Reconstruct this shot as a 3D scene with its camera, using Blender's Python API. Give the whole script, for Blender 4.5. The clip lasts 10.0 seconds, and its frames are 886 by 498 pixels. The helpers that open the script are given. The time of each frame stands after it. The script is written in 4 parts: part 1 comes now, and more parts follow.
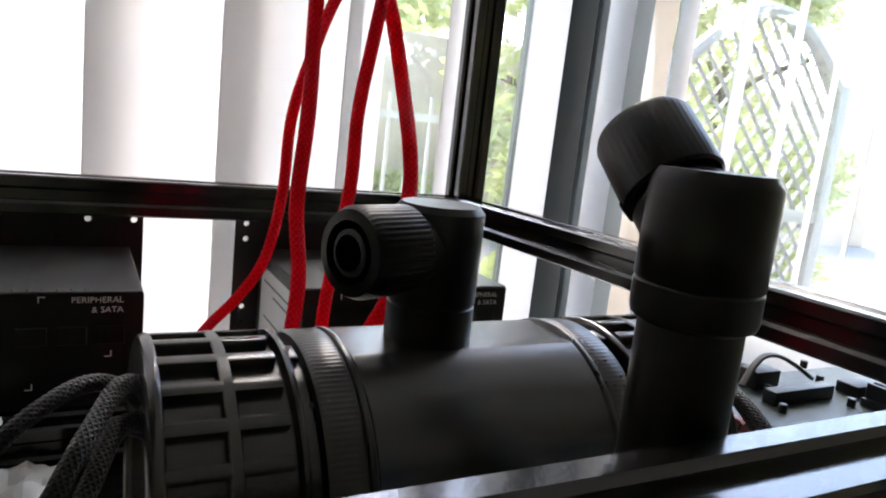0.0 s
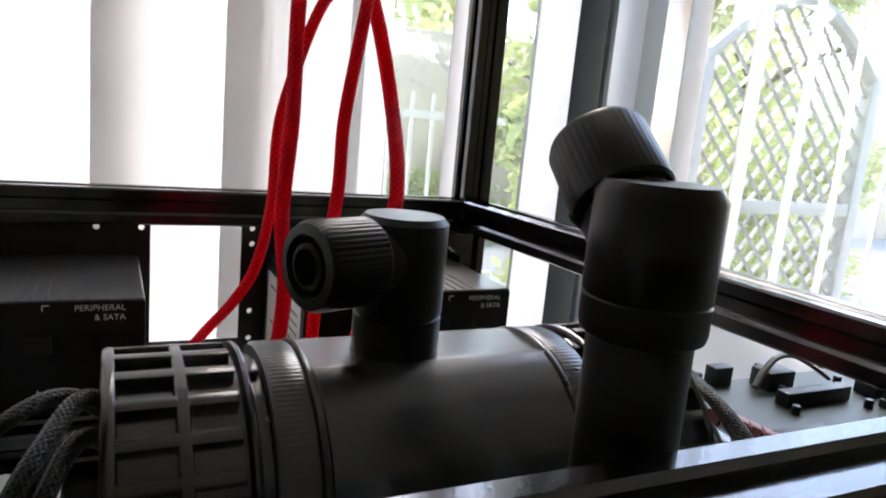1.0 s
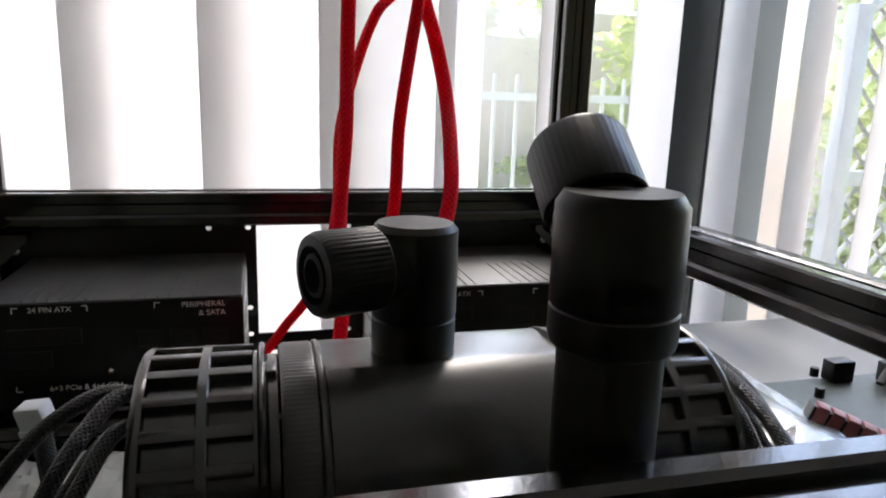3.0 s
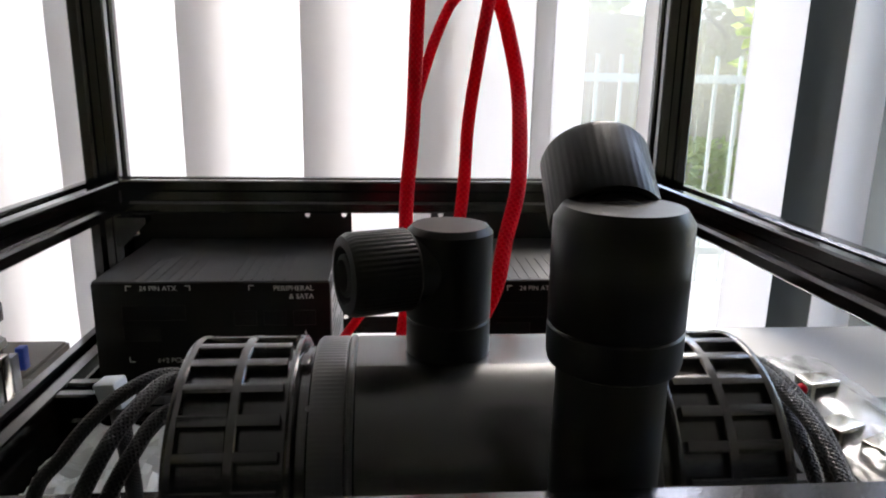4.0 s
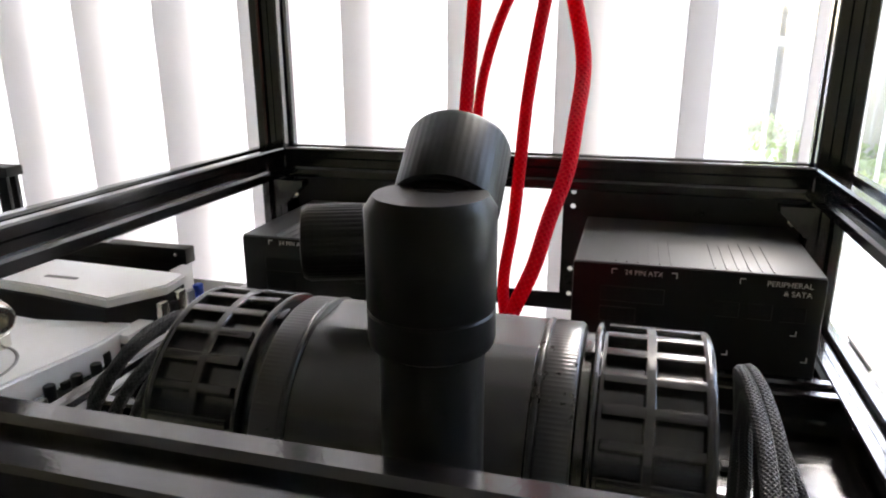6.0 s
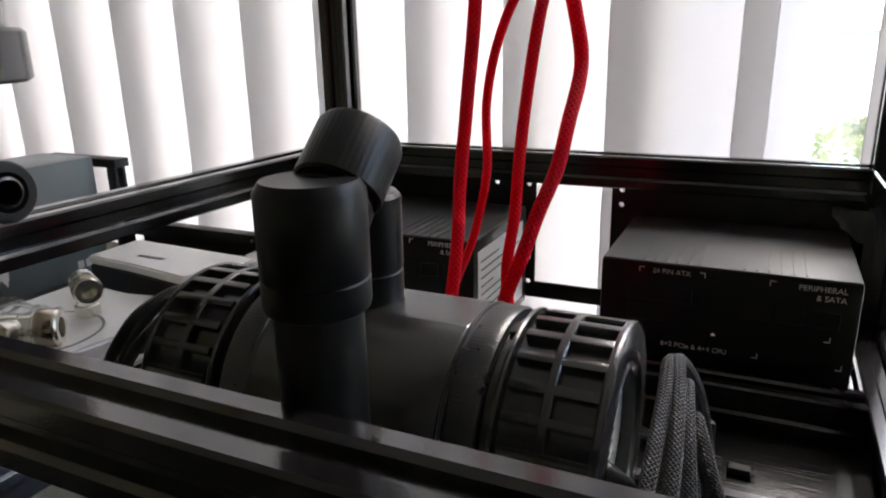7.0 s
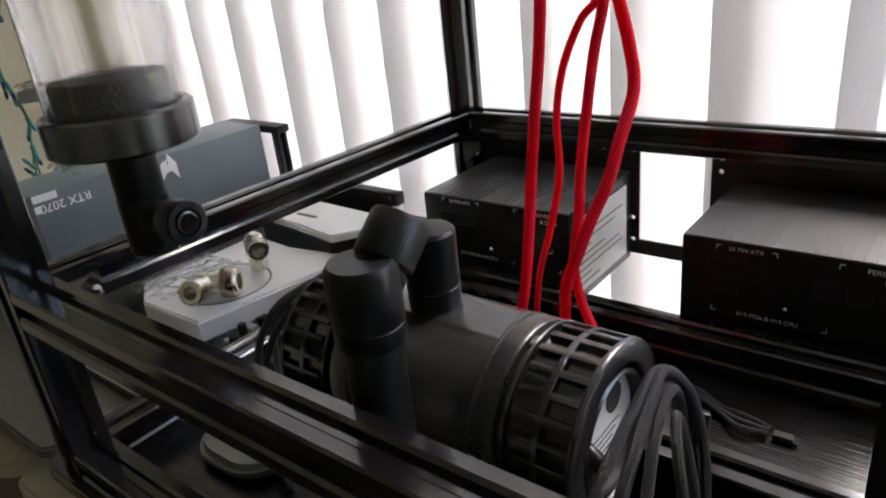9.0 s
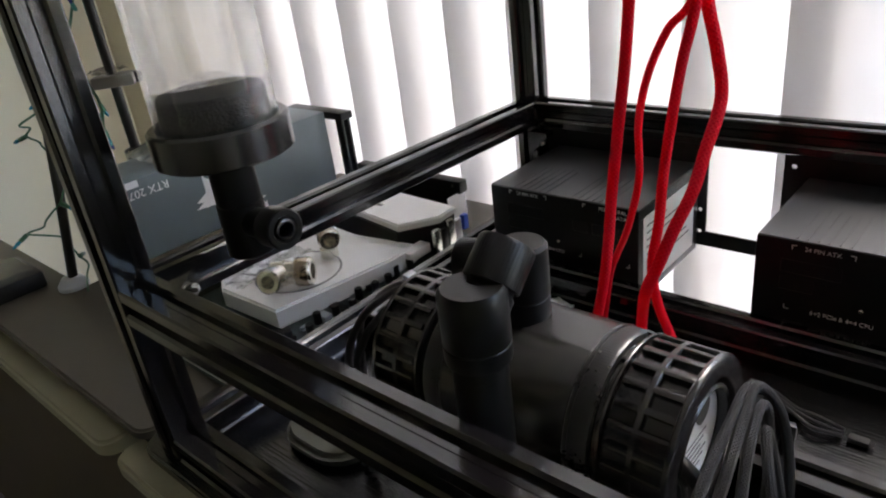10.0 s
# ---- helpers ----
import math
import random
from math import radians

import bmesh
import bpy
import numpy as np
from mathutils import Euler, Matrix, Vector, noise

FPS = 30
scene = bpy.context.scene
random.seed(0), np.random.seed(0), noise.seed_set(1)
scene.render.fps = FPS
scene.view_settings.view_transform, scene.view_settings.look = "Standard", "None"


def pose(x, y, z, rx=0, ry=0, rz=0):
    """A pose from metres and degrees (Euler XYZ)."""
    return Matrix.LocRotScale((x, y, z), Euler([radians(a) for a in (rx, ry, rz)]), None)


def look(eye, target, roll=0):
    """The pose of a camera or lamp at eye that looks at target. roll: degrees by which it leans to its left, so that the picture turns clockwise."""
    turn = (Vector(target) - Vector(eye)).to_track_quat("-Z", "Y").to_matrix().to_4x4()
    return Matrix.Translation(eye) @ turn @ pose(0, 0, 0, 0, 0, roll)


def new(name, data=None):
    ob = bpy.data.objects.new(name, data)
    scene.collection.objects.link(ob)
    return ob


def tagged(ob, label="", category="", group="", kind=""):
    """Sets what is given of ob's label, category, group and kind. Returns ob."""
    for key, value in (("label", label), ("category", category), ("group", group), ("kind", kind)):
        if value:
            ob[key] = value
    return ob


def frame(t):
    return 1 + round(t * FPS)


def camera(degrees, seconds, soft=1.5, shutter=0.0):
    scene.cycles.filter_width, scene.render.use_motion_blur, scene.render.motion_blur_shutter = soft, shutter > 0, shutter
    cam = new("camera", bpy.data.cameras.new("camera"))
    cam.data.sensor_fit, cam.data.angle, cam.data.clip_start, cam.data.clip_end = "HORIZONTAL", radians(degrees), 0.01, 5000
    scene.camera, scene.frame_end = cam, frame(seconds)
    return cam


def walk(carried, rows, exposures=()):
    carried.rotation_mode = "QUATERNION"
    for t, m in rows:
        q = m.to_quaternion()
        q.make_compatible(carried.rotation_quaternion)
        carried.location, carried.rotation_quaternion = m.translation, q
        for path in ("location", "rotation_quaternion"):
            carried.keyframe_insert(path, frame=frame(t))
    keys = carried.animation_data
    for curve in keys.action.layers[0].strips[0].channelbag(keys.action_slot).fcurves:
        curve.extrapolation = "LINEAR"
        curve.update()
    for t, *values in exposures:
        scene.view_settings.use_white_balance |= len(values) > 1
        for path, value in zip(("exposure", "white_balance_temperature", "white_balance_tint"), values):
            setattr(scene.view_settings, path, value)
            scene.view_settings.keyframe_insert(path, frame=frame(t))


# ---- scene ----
cam = camera(64.9, 10.0, soft=2.0)
METRES, EYE, TILT, LEAN, TURN = 0.38, 0.35, 0.0, 0.0, -28.5
ROWS = [
    (0.0, 0.0, 0.0, 0.0, 1.15, -10.3, -6.34),
    (0.5, 0.0217, -0.0006, 0.005, 2.03, -10.42, -6.07),
    (1.0, 0.0464, 0.0039, 0.0141, 3.3, -10.67, -5.24),
    (1.5, 0.0688, 0.0065, 0.0192, 5.34, -11.09, -4.67),
    (2.0, 0.0894, 0.0015, 0.0228, 7.6, -11.47, -4.05),
    (2.5, 0.1142, -0.0001, 0.0288, 11.04, -11.88, -3.51),
    (2.7, 0.1260, -0.0001, 0.0323, 12.21, -12.05, -2.60),
    (3.8, 0.1900, 0.0277, 0.0528, 21.60, -14.00, -1.29),
    (4.0, 0.2067, 0.0308, 0.0552, 24.23, -14.19, -0.96),
    (4.5, 0.2671, 0.0567, 0.065, 28.27, -15.09, -0.28),
    (5.0, 0.3193, 0.0765, 0.0655, 35.69, -16.49, 0.04),
    (5.2, 0.3319, 0.0931, 0.0696, 37.63, -16.49, 1.11),
    (6.3, 0.4489, 0.1554, 0.0695, 46.66, -16.73, -0.05),
    (6.5, 0.4865, 0.165, 0.0662, 48.83, -16.56, 0.42),
    (7.0, 0.5484, 0.2045, 0.0725, 53.53, -16.71, 1.15),
    (7.5, 0.6048, 0.2339, 0.0845, 58.6, -16.99, 2.57),
    (8.0, 0.6648, 0.2629, 0.1162, 62.47, -19.67, 3.65),
    (8.5, 0.7008, 0.2554, 0.1863, 64.54, -22.37, 4.29),
    (9.0, 0.7353, 0.2515, 0.254, 66.29, -23.71, 5.92),
    (9.5, 0.7346, 0.2271, 0.294, 67.7, -25.83, 6.26),
    (10.0, 0.7192, 0.1916, 0.3272, 69.37, -26.02, 6.86),
]
EXPOSURES = [(t, e, 6800, 12) for t, e in ((0.0, 3.15), (4.0, 3.1), (5.0, 3.5), (6.5, 3.7), (7.0, 3.0), (7.5, 3.3), (8.0, 3.8), (8.5, 4.15), (9.0, 3.3), (10.0, 3.1))]
walk(cam, [(t, pose(0, 0, EYE, TILT, LEAN, TURN) @ pose(METRES * x, METRES * y, METRES * z, 90 + pitch, roll, yaw)) for t, x, y, z, yaw, pitch, roll in ROWS], EXPOSURES)

# ---- daylight ----
world = bpy.data.worlds.new("day")
scene.world = world
world.use_nodes = True
wn = world.node_tree
sky = wn.nodes.new("ShaderNodeTexSky")
sky.sky_type, sky.sun_disc = "NISHITA", False
sky.sun_elevation, sky.sun_rotation = radians(54), radians(15)
wn.links.new(sky.outputs[0], wn.nodes["Background"].inputs[0])
wn.nodes["Background"].inputs[1].default_value = 0.15
sun = bpy.data.lights.new("sun", "SUN")
sun.energy, sun.angle, sun.color = 1.5, radians(40), (1.0, 0.95, 0.88)
sun_ob = new("sun", sun)
sun_ob.matrix_world = look((0.8, 3.0, 4.3), (0, 0, 0))


# ---- materials ----
def mat(name, base, rough=0.5, metal=0.0, vary=0.25, scale=40.0, bump=0.05, fine=400.0, spec=0.5, piece=0.0, coat=0.0, stretch=None, rvary=0.15):
    m = bpy.data.materials.new(name)
    m.use_nodes = True
    n, l = m.node_tree.nodes, m.node_tree.links
    b = n["Principled BSDF"]
    b.inputs["Metallic"].default_value = metal
    b.inputs["Specular IOR Level"].default_value = spec
    b.inputs["Coat Weight"].default_value = coat
    b.inputs["Coat Roughness"].default_value = 0.12
    tc = n.new("ShaderNodeTexCoord")
    mp = n.new("ShaderNodeMapping")
    l.new(tc.outputs["Object"], mp.inputs[0])
    if stretch:
        mp.inputs["Scale"].default_value = stretch
    big, small = n.new("ShaderNodeTexNoise"), n.new("ShaderNodeTexNoise")
    for t, s in ((big, scale), (small, fine)):
        t.inputs["Scale"].default_value = s
        t.inputs["Detail"].default_value = 5
        l.new(mp.outputs[0], t.inputs["Vector"])
    add = n.new("ShaderNodeMath")
    add.operation = "MULTIPLY_ADD"
    l.new(big.outputs[0], add.inputs[0])
    add.inputs[1].default_value = 0.7
    sm = n.new("ShaderNodeMath")
    sm.operation = "MULTIPLY"
    l.new(small.outputs[0], sm.inputs[0])
    sm.inputs[1].default_value = 0.3
    l.new(sm.outputs[0], add.inputs[2])
    ramp = n.new("ShaderNodeMix")
    ramp.data_type = "RGBA"
    ramp.inputs[6].default_value = (*[c * (1 - vary) for c in base], 1)
    ramp.inputs[7].default_value = (*[min(1, c * (1 + vary)) for c in base], 1)
    l.new(add.outputs[0], ramp.inputs[0])
    out = ramp.outputs[2]
    if piece:
        oi = n.new("ShaderNodeObjectInfo")
        hv = n.new("ShaderNodeHueSaturation")
        mr = n.new("ShaderNodeMapRange")
        mr.inputs[3].default_value, mr.inputs[4].default_value = 1 - piece, 1 + piece
        l.new(oi.outputs["Random"], mr.inputs[0])
        l.new(mr.outputs[0], hv.inputs["Value"])
        l.new(out, hv.inputs["Color"])
        out = hv.outputs[0]
    l.new(out, b.inputs["Base Color"])
    rr = n.new("ShaderNodeMapRange")
    rr.inputs[3].default_value, rr.inputs[4].default_value = max(0.02, rough - rvary), min(1, rough + rvary)
    l.new(add.outputs[0], rr.inputs[0])
    l.new(rr.outputs[0], b.inputs["Roughness"])
    bp = n.new("ShaderNodeBump")
    bp.inputs["Strength"].default_value = bump
    bp.inputs["Distance"].default_value = 0.002
    l.new(small.outputs[0], bp.inputs["Height"])
    l.new(bp.outputs[0], b.inputs["Normal"])
    return m


def braid(name, base, count=70.0, rough=0.6, glow=0.0, low=0.6, high=1.15):
    """Woven sleeve: crossing diagonal threads along the curve, with sparkle painted in where glow is set."""
    m = mat(name, base, rough, vary=0.2, scale=60)
    n, l = m.node_tree.nodes, m.node_tree.links
    uv = n.new("ShaderNodeUVMap")
    outs = []
    for sgn in (1, -1):
        mp = n.new("ShaderNodeMapping")
        l.new(uv.outputs[0], mp.inputs[0])
        mp.inputs["Rotation"].default_value = (0, 0, radians(45 * sgn))
        w = n.new("ShaderNodeTexWave")
        w.inputs["Scale"].default_value = count
        w.inputs["Distortion"].default_value = 0.4
        l.new(mp.outputs[0], w.inputs["Vector"])
        outs.append(w)
    mx = n.new("ShaderNodeMath")
    mx.operation = "MAXIMUM"
    l.new(outs[0].outputs["Fac"], mx.inputs[0])
    l.new(outs[1].outputs["Fac"], mx.inputs[1])
    bp = [x for x in n if x.bl_idname == "ShaderNodeBump"][0]
    bp.inputs["Strength"].default_value = 0.9
    bp.inputs["Distance"].default_value = 0.0008
    l.new(mx.outputs[0], bp.inputs["Height"])
    mix = n.new("ShaderNodeMix")
    mix.data_type = "RGBA"
    mix.inputs[6].default_value = (*[c * low for c in base], 1)
    mix.inputs[7].default_value = (*[min(1, c * high) for c in base], 1)
    l.new(mx.outputs[0], mix.inputs[0])
    l.new(mix.outputs[2], n["Principled BSDF"].inputs["Base Color"])
    n["Principled BSDF"].inputs["Specular IOR Level"].default_value = 0.35
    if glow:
        # Paler red at the thread crossings paints sparkle into the base colour.
        both, sparkle, pale = n.new("ShaderNodeMath"), n.new("ShaderNodeMath"), n.new("ShaderNodeMix")
        both.operation, sparkle.operation, pale.data_type = "MULTIPLY", "POWER", "RGBA"
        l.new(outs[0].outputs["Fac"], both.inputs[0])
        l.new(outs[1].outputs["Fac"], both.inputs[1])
        l.new(both.outputs[0], sparkle.inputs[0])
        sparkle.inputs[1].default_value = 5.0
        l.new(sparkle.outputs[0], pale.inputs[0])
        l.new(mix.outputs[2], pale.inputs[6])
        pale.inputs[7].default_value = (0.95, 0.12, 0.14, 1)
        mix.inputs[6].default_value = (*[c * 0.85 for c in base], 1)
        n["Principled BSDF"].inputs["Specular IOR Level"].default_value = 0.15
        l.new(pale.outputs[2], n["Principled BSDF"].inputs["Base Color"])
        tr, ms = n.new("ShaderNodeBsdfTranslucent"), n.new("ShaderNodeMixShader")
        tr.inputs[0].default_value = (*base, 1)
        ms.inputs[0].default_value = glow
        l.new(n["Principled BSDF"].outputs[0], ms.inputs[1])
        l.new(tr.outputs[0], ms.inputs[2])
        l.new(ms.outputs[0], n["Material Output"].inputs[0])
    return m


def translucent(name, base, amount=0.5, rough=0.5):
    m = mat(name, base, rough, vary=0.04, scale=12, bump=0.03)
    n, l = m.node_tree.nodes, m.node_tree.links
    tr = n.new("ShaderNodeBsdfTranslucent")
    tr.inputs[0].default_value = (*base, 1)
    mx = n.new("ShaderNodeMixShader")
    mx.inputs[0].default_value = amount
    l.new(n["Principled BSDF"].outputs[0], mx.inputs[1])
    l.new(tr.outputs[0], mx.inputs[2])
    l.new(mx.outputs[0], n["Material Output"].inputs[0])
    return m


def glassy(name, tint=(1, 1, 1), rough=0.0, ior=1.45, clear=0.0):
    m = bpy.data.materials.new(name)
    m.use_nodes = True
    n, l = m.node_tree.nodes, m.node_tree.links
    b = n["Principled BSDF"]
    b.inputs["Base Color"].default_value = (*tint, 1)
    b.inputs["Transmission Weight"].default_value = 1
    b.inputs["Roughness"].default_value = rough
    b.inputs["IOR"].default_value = ior
    if clear:
        t = n.new("ShaderNodeBsdfTransparent")
        mx = n.new("ShaderNodeMixShader")
        mx.inputs[0].default_value = clear
        l.new(b.outputs[0], mx.inputs[1])
        l.new(t.outputs[0], mx.inputs[2])
        l.new(mx.outputs[0], n["Material Output"].inputs[0])
    return m


M_ALU = mat("black_anodised_aluminium", (0.0065, 0.0054, 0.0056), 0.14, 0.0, 0.4, 25, 0.02, 900, spec=0.9, rvary=0.07)
M_FOAM = mat("dark_porous_foam", (0.008, 0.0062, 0.0052), 0.85, vary=0.6, scale=300, bump=1.0, fine=700)
M_FENCE = mat("grey_fence_paint", (0.5, 0.49, 0.43), 0.5, vary=0.1)
M_SLOT = mat("slot_shadow_black", (0.008, 0.008, 0.009), 0.6)
M_PANEL = mat("black_powder_coat", (0.005, 0.0043, 0.0046), 0.3, 0.0, 0.3, 30, 0.12, 1500, rvary=0.1)
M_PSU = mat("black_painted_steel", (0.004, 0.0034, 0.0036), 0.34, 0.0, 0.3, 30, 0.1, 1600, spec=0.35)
# Base far above the body's black: window sheen put into the colour.
M_PSUTOP = mat("brushed_metal_window_sheen", (0.095, 0.098, 0.102), 0.40, 0.4, 0.12, 20, 0.0, 60, spec=1.0, coat=0.4, stretch=(14, 0.06, 1), rvary=0.03)
M_INK = mat("pale_print", (0.85, 0.85, 0.85), 0.5, vary=0.1, scale=300)
M_INKDIM = mat("dim_print", (0.2, 0.2, 0.2), 0.6, vary=0.2, scale=300)
M_LABEL = mat("grey_spec_label", (0.72, 0.72, 0.71), 0.4, vary=0.08, scale=80)
M_ACETAL = mat("black_acetal", (0.025, 0.0236, 0.0224), 0.27, vary=0.1, scale=12, bump=0.003, fine=300, spec=1.0, rvary=0.015)
M_RUBBER = mat("black_satin_cover", (0.010, 0.0085, 0.0087), 0.2, 0.0, 0.3, 30, 0.02, 500, spec=1.0, rvary=0.04)
M_FIT = mat("matte_black_fitting", (0.0032, 0.003, 0.003), 0.36, 0.0, 0.25, 60, 0.02, 600, spec=0.3, rvary=0.05)
M_COVER = mat("satin_moulded_cover", (0.0135, 0.0115, 0.0117), 0.24, 0.0, 0.35, 40, 0.04, 600, spec=1.0, rvary=0.06)
M_COLLAR = mat("satin_black_collar", (0.0085, 0.0074, 0.0076), 0.28, 0.0, 0.25, 30, 0.02, 500, spec=1.0, rvary=0.04)
M_BORE = mat("dark_bore", (0.006, 0.006, 0.006), 0.7)
M_CHROME = mat("nickel", (0.78, 0.76, 0.69), 0.24, 1.0, 0.12, 80, 0.03, rvary=0.06)
M_BRASS_REFL = mat("brass_and_brown_reflection", (0.42, 0.35, 0.27), 0.2, 1.0, 0.15, 80)
M_STICK = mat("white_sticker", (0.88, 0.88, 0.88), 0.35, vary=0.04, scale=90)
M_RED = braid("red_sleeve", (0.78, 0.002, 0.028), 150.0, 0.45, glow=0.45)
M_BLKBRAID = braid("black_sleeve", (0.0145, 0.0138, 0.0146), 290.0, 0.36, low=0.3, high=2.0)
M_GLOSSDESK = mat("black_woodgrain_laminate", (0.0035, 0.0033, 0.0035), 0.17, 0.0, 0.5, 3, 0.22, 40, stretch=(0.5, 12, 1), spec=0.7, rvary=0.06)
M_DESK = mat("grey_brown_laminate", (0.07, 0.06, 0.046), 0.5, 0.0, 0.25, 18, 0.08, 350)
M_EDGE = mat("olive_edge_band", (0.34, 0.32, 0.22), 0.5, 0.0, 0.15, 20, 0.05)
M_SLAT = translucent("white_vinyl_slat", (0.81, 0.80, 0.797), 0.51, 0.45)
M_WALL = mat("cream_wall_paint", (0.68, 0.635, 0.48), 0.85, vary=0.05, scale=6, bump=0.12, fine=300)
M_CEIL = mat("white_ceiling_paint", (0.75, 0.74, 0.72), 0.9, vary=0.04, scale=6, bump=0.1)
M_FLOOR = mat("dark_carpet", (0.03, 0.025, 0.025), 0.95, vary=0.3, scale=25, bump=0.5, fine=600)
M_GREYFR = mat("grey_window_frame", (0.2, 0.23, 0.24), 0.45, 0.2, 0.1, 20)
M_DARKFR = mat("dark_green_grey_frame", (0.022, 0.028, 0.026), 0.4, 0.3, 0.2, 20)
M_PANE = glassy("window_glass", clear=0.85)
M_TUBE = glassy("acrylic_tube", (0.99, 0.98, 0.955), 0.01, 1.49, clear=0.55)
M_BAG = glassy("clear_plastic_bag", (0.93, 0.97, 1.0), 0.18, 1.3, clear=0.55)
M_FILM = translucent("milky_plastic_film", (0.7, 0.73, 0.72), 0.3, 0.25)
M_BOX = mat("dark_slate_carton", (0.160, 0.200, 0.218), 0.42, vary=0.12, scale=20, bump=0.05)
M_WHITE = mat("white_print", (0.9, 0.91, 0.92), 0.5, vary=0.04)
M_SILVER = mat("silver_cover", (0.92, 0.92, 0.91), 0.32, 0.05, 0.05, 30, 0.04, 900)
M_PCB = mat("dark_green_board", (0.03, 0.045, 0.04), 0.45, vary=0.35, scale=120, bump=0.2, fine=500)
M_BLACKPL = mat("black_plastic", (0.006, 0.0056, 0.006), 0.38, vary=0.3, scale=60, spec=0.35)
M_DULLRED = mat("dull_red_plastic", (0.22, 0.055, 0.06), 0.45, vary=0.15)
M_BLUE = mat("blue_connector", (0.02, 0.09, 0.6), 0.4, vary=0.15)
M_CLIP = mat("translucent_grey_nylon", (0.5, 0.53, 0.56), 0.4, vary=0.1)
M_PALE = mat("white_card", (0.78, 0.76, 0.75), 0.6, vary=0.05, scale=15, bump=0.1)
M_CARD = mat("pale_card", (0.27, 0.27, 0.265), 0.6, vary=0.08, scale=15, bump=0.1)
M_GREENWIRE = mat("green_wire", (0.02, 0.1, 0.045), 0.45, vary=0.3)
M_BULB = mat("clear_mini_bulb", (0.5, 0.52, 0.5), 0.15, vary=0.1)
M_TEAL = mat("teal_mini_bulb", (0.02, 0.2, 0.3), 0.2, vary=0.1)
M_SOCKET = mat("green_lamp_socket", (0.03, 0.22, 0.16), 0.4, vary=0.2)
M_NAVY = mat("navy_mini_bulb", (0.02, 0.03, 0.16), 0.2, vary=0.1)
M_CLAMP = mat("beige_grey_plastic", (0.27, 0.25, 0.21), 0.5, vary=0.15, scale=30)
M_POLE = mat("black_pole", (0.02, 0.019, 0.018), 0.35, 0.3, 0.3, 40)
M_PAD = mat("grey_green_cover", (0.1, 0.105, 0.09), 0.6, vary=0.15, scale=30, bump=0.1)
M_PATIO = mat("pale_concrete", (0.4, 0.385, 0.36), 0.9, vary=0.15, scale=2.0, bump=0.2, fine=60)
M_LEAF = translucent("leaf_green", (0.42, 0.47, 0.2), 0.55, 0.45)
M_BARK = mat("bark", (0.1, 0.08, 0.06), 0.9, vary=0.3, scale=12, bump=0.5)
M_GATE = mat("grey_painted_gate", (0.27, 0.275, 0.27), 0.5, 0.1, 0.15, 15)
M_STUCCO = mat("tan_stucco", (0.5, 0.42, 0.33), 0.9, vary=0.12, scale=5, bump=0.4, fine=120)


# ---- builders ----
def link(name, bm, material, parent=None, label="", smooth=True, sharp=35):
    me = bpy.data.meshes.new(name)
    bmesh.ops.recalc_face_normals(bm, faces=bm.faces)
    bm.to_mesh(me)
    bm.free()
    me.materials.append(material)
    if smooth:
        me.shade_smooth()
        me.set_sharp_from_angle(angle=radians(sharp))
    ob = new(name, me)
    if parent:
        ob.parent = parent
    if label:
        ob["label"] = label
    return ob


part = link


def thing(name, label, category, at=(0, 0, 0), group="", kind=""):
    ob = new(name)
    ob.location = at
    ob.empty_display_size = 0.02
    return tagged(ob, label, category, group, kind)


def box(bm, lo, hi, bevel=0.0, seg=2):
    ce = [(a + b) / 2 for a, b in zip(lo, hi)]
    si = [abs(b - a) for a, b in zip(lo, hi)]
    r = bmesh.ops.create_cube(bm, size=1, matrix=Matrix.Translation(ce) @ Matrix.Diagonal((*si, 1)))
    if bevel:
        es = list({e for v in r["verts"] for e in v.link_edges})
        bmesh.ops.bevel(bm, geom=es, offset=bevel, segments=seg, affect="EDGES", profile=0.5)
    return bm


def boxed(lo, hi, bevel=0.0, seg=2):
    return box(bmesh.new(), lo, hi, bevel, seg)


def lathe(bm, profile, m=Matrix(), seg=48, tooth=None):
    """Turns (radius, height) pairs round the local z axis of m. tooth(i, k): radius change at step k of ring i."""
    rings = []
    for i, (r, h) in enumerate(profile):
        if r <= 0:
            rings.append([bm.verts.new(m @ Vector((0, 0, h)))])
            continue
        ring = []
        for k in range(seg):
            a = 2 * math.pi * k / seg
            rr = r + (tooth(i, k) if tooth else 0)
            ring.append(bm.verts.new(m @ Vector((rr * math.cos(a), rr * math.sin(a), h))))
        rings.append(ring)
    for a, b in zip(rings[:-1], rings[1:]):
        for k in range(seg):
            j = (k + 1) % seg
            if len(a) == 1 and len(b) > 1:
                bm.faces.new((a[0], b[k], b[j]))
            elif len(b) == 1 and len(a) > 1:
                bm.faces.new((a[k], a[j], b[0]))
            elif len(a) > 1:
                bm.faces.new((a[k], a[j], b[j], b[k]))
    return bm


def axis(base, way):
    """A frame at base whose z axis points along way."""
    return Matrix.Translation(base) @ Vector(way).to_track_quat("Z", "Y").to_matrix().to_4x4()


def spline(points, n):
    """A smooth row of points through the given ones."""
    p = [Vector(q) for q in points]
    p = [2 * p[0] - p[1]] + p + [2 * p[-1] - p[-2]]
    out = []
    for i in range(1, len(p) - 2):
        for k in range(n):
            t = k / n
            a, b, c, d = p[i - 1:i + 3]
            out.append(0.5 * (2 * b + (c - a) * t + (2 * a - 5 * b + 4 * c - d) * t * t + (3 * b - a - 3 * c + d) * t ** 3))
    out.append(p[-2])
    return out


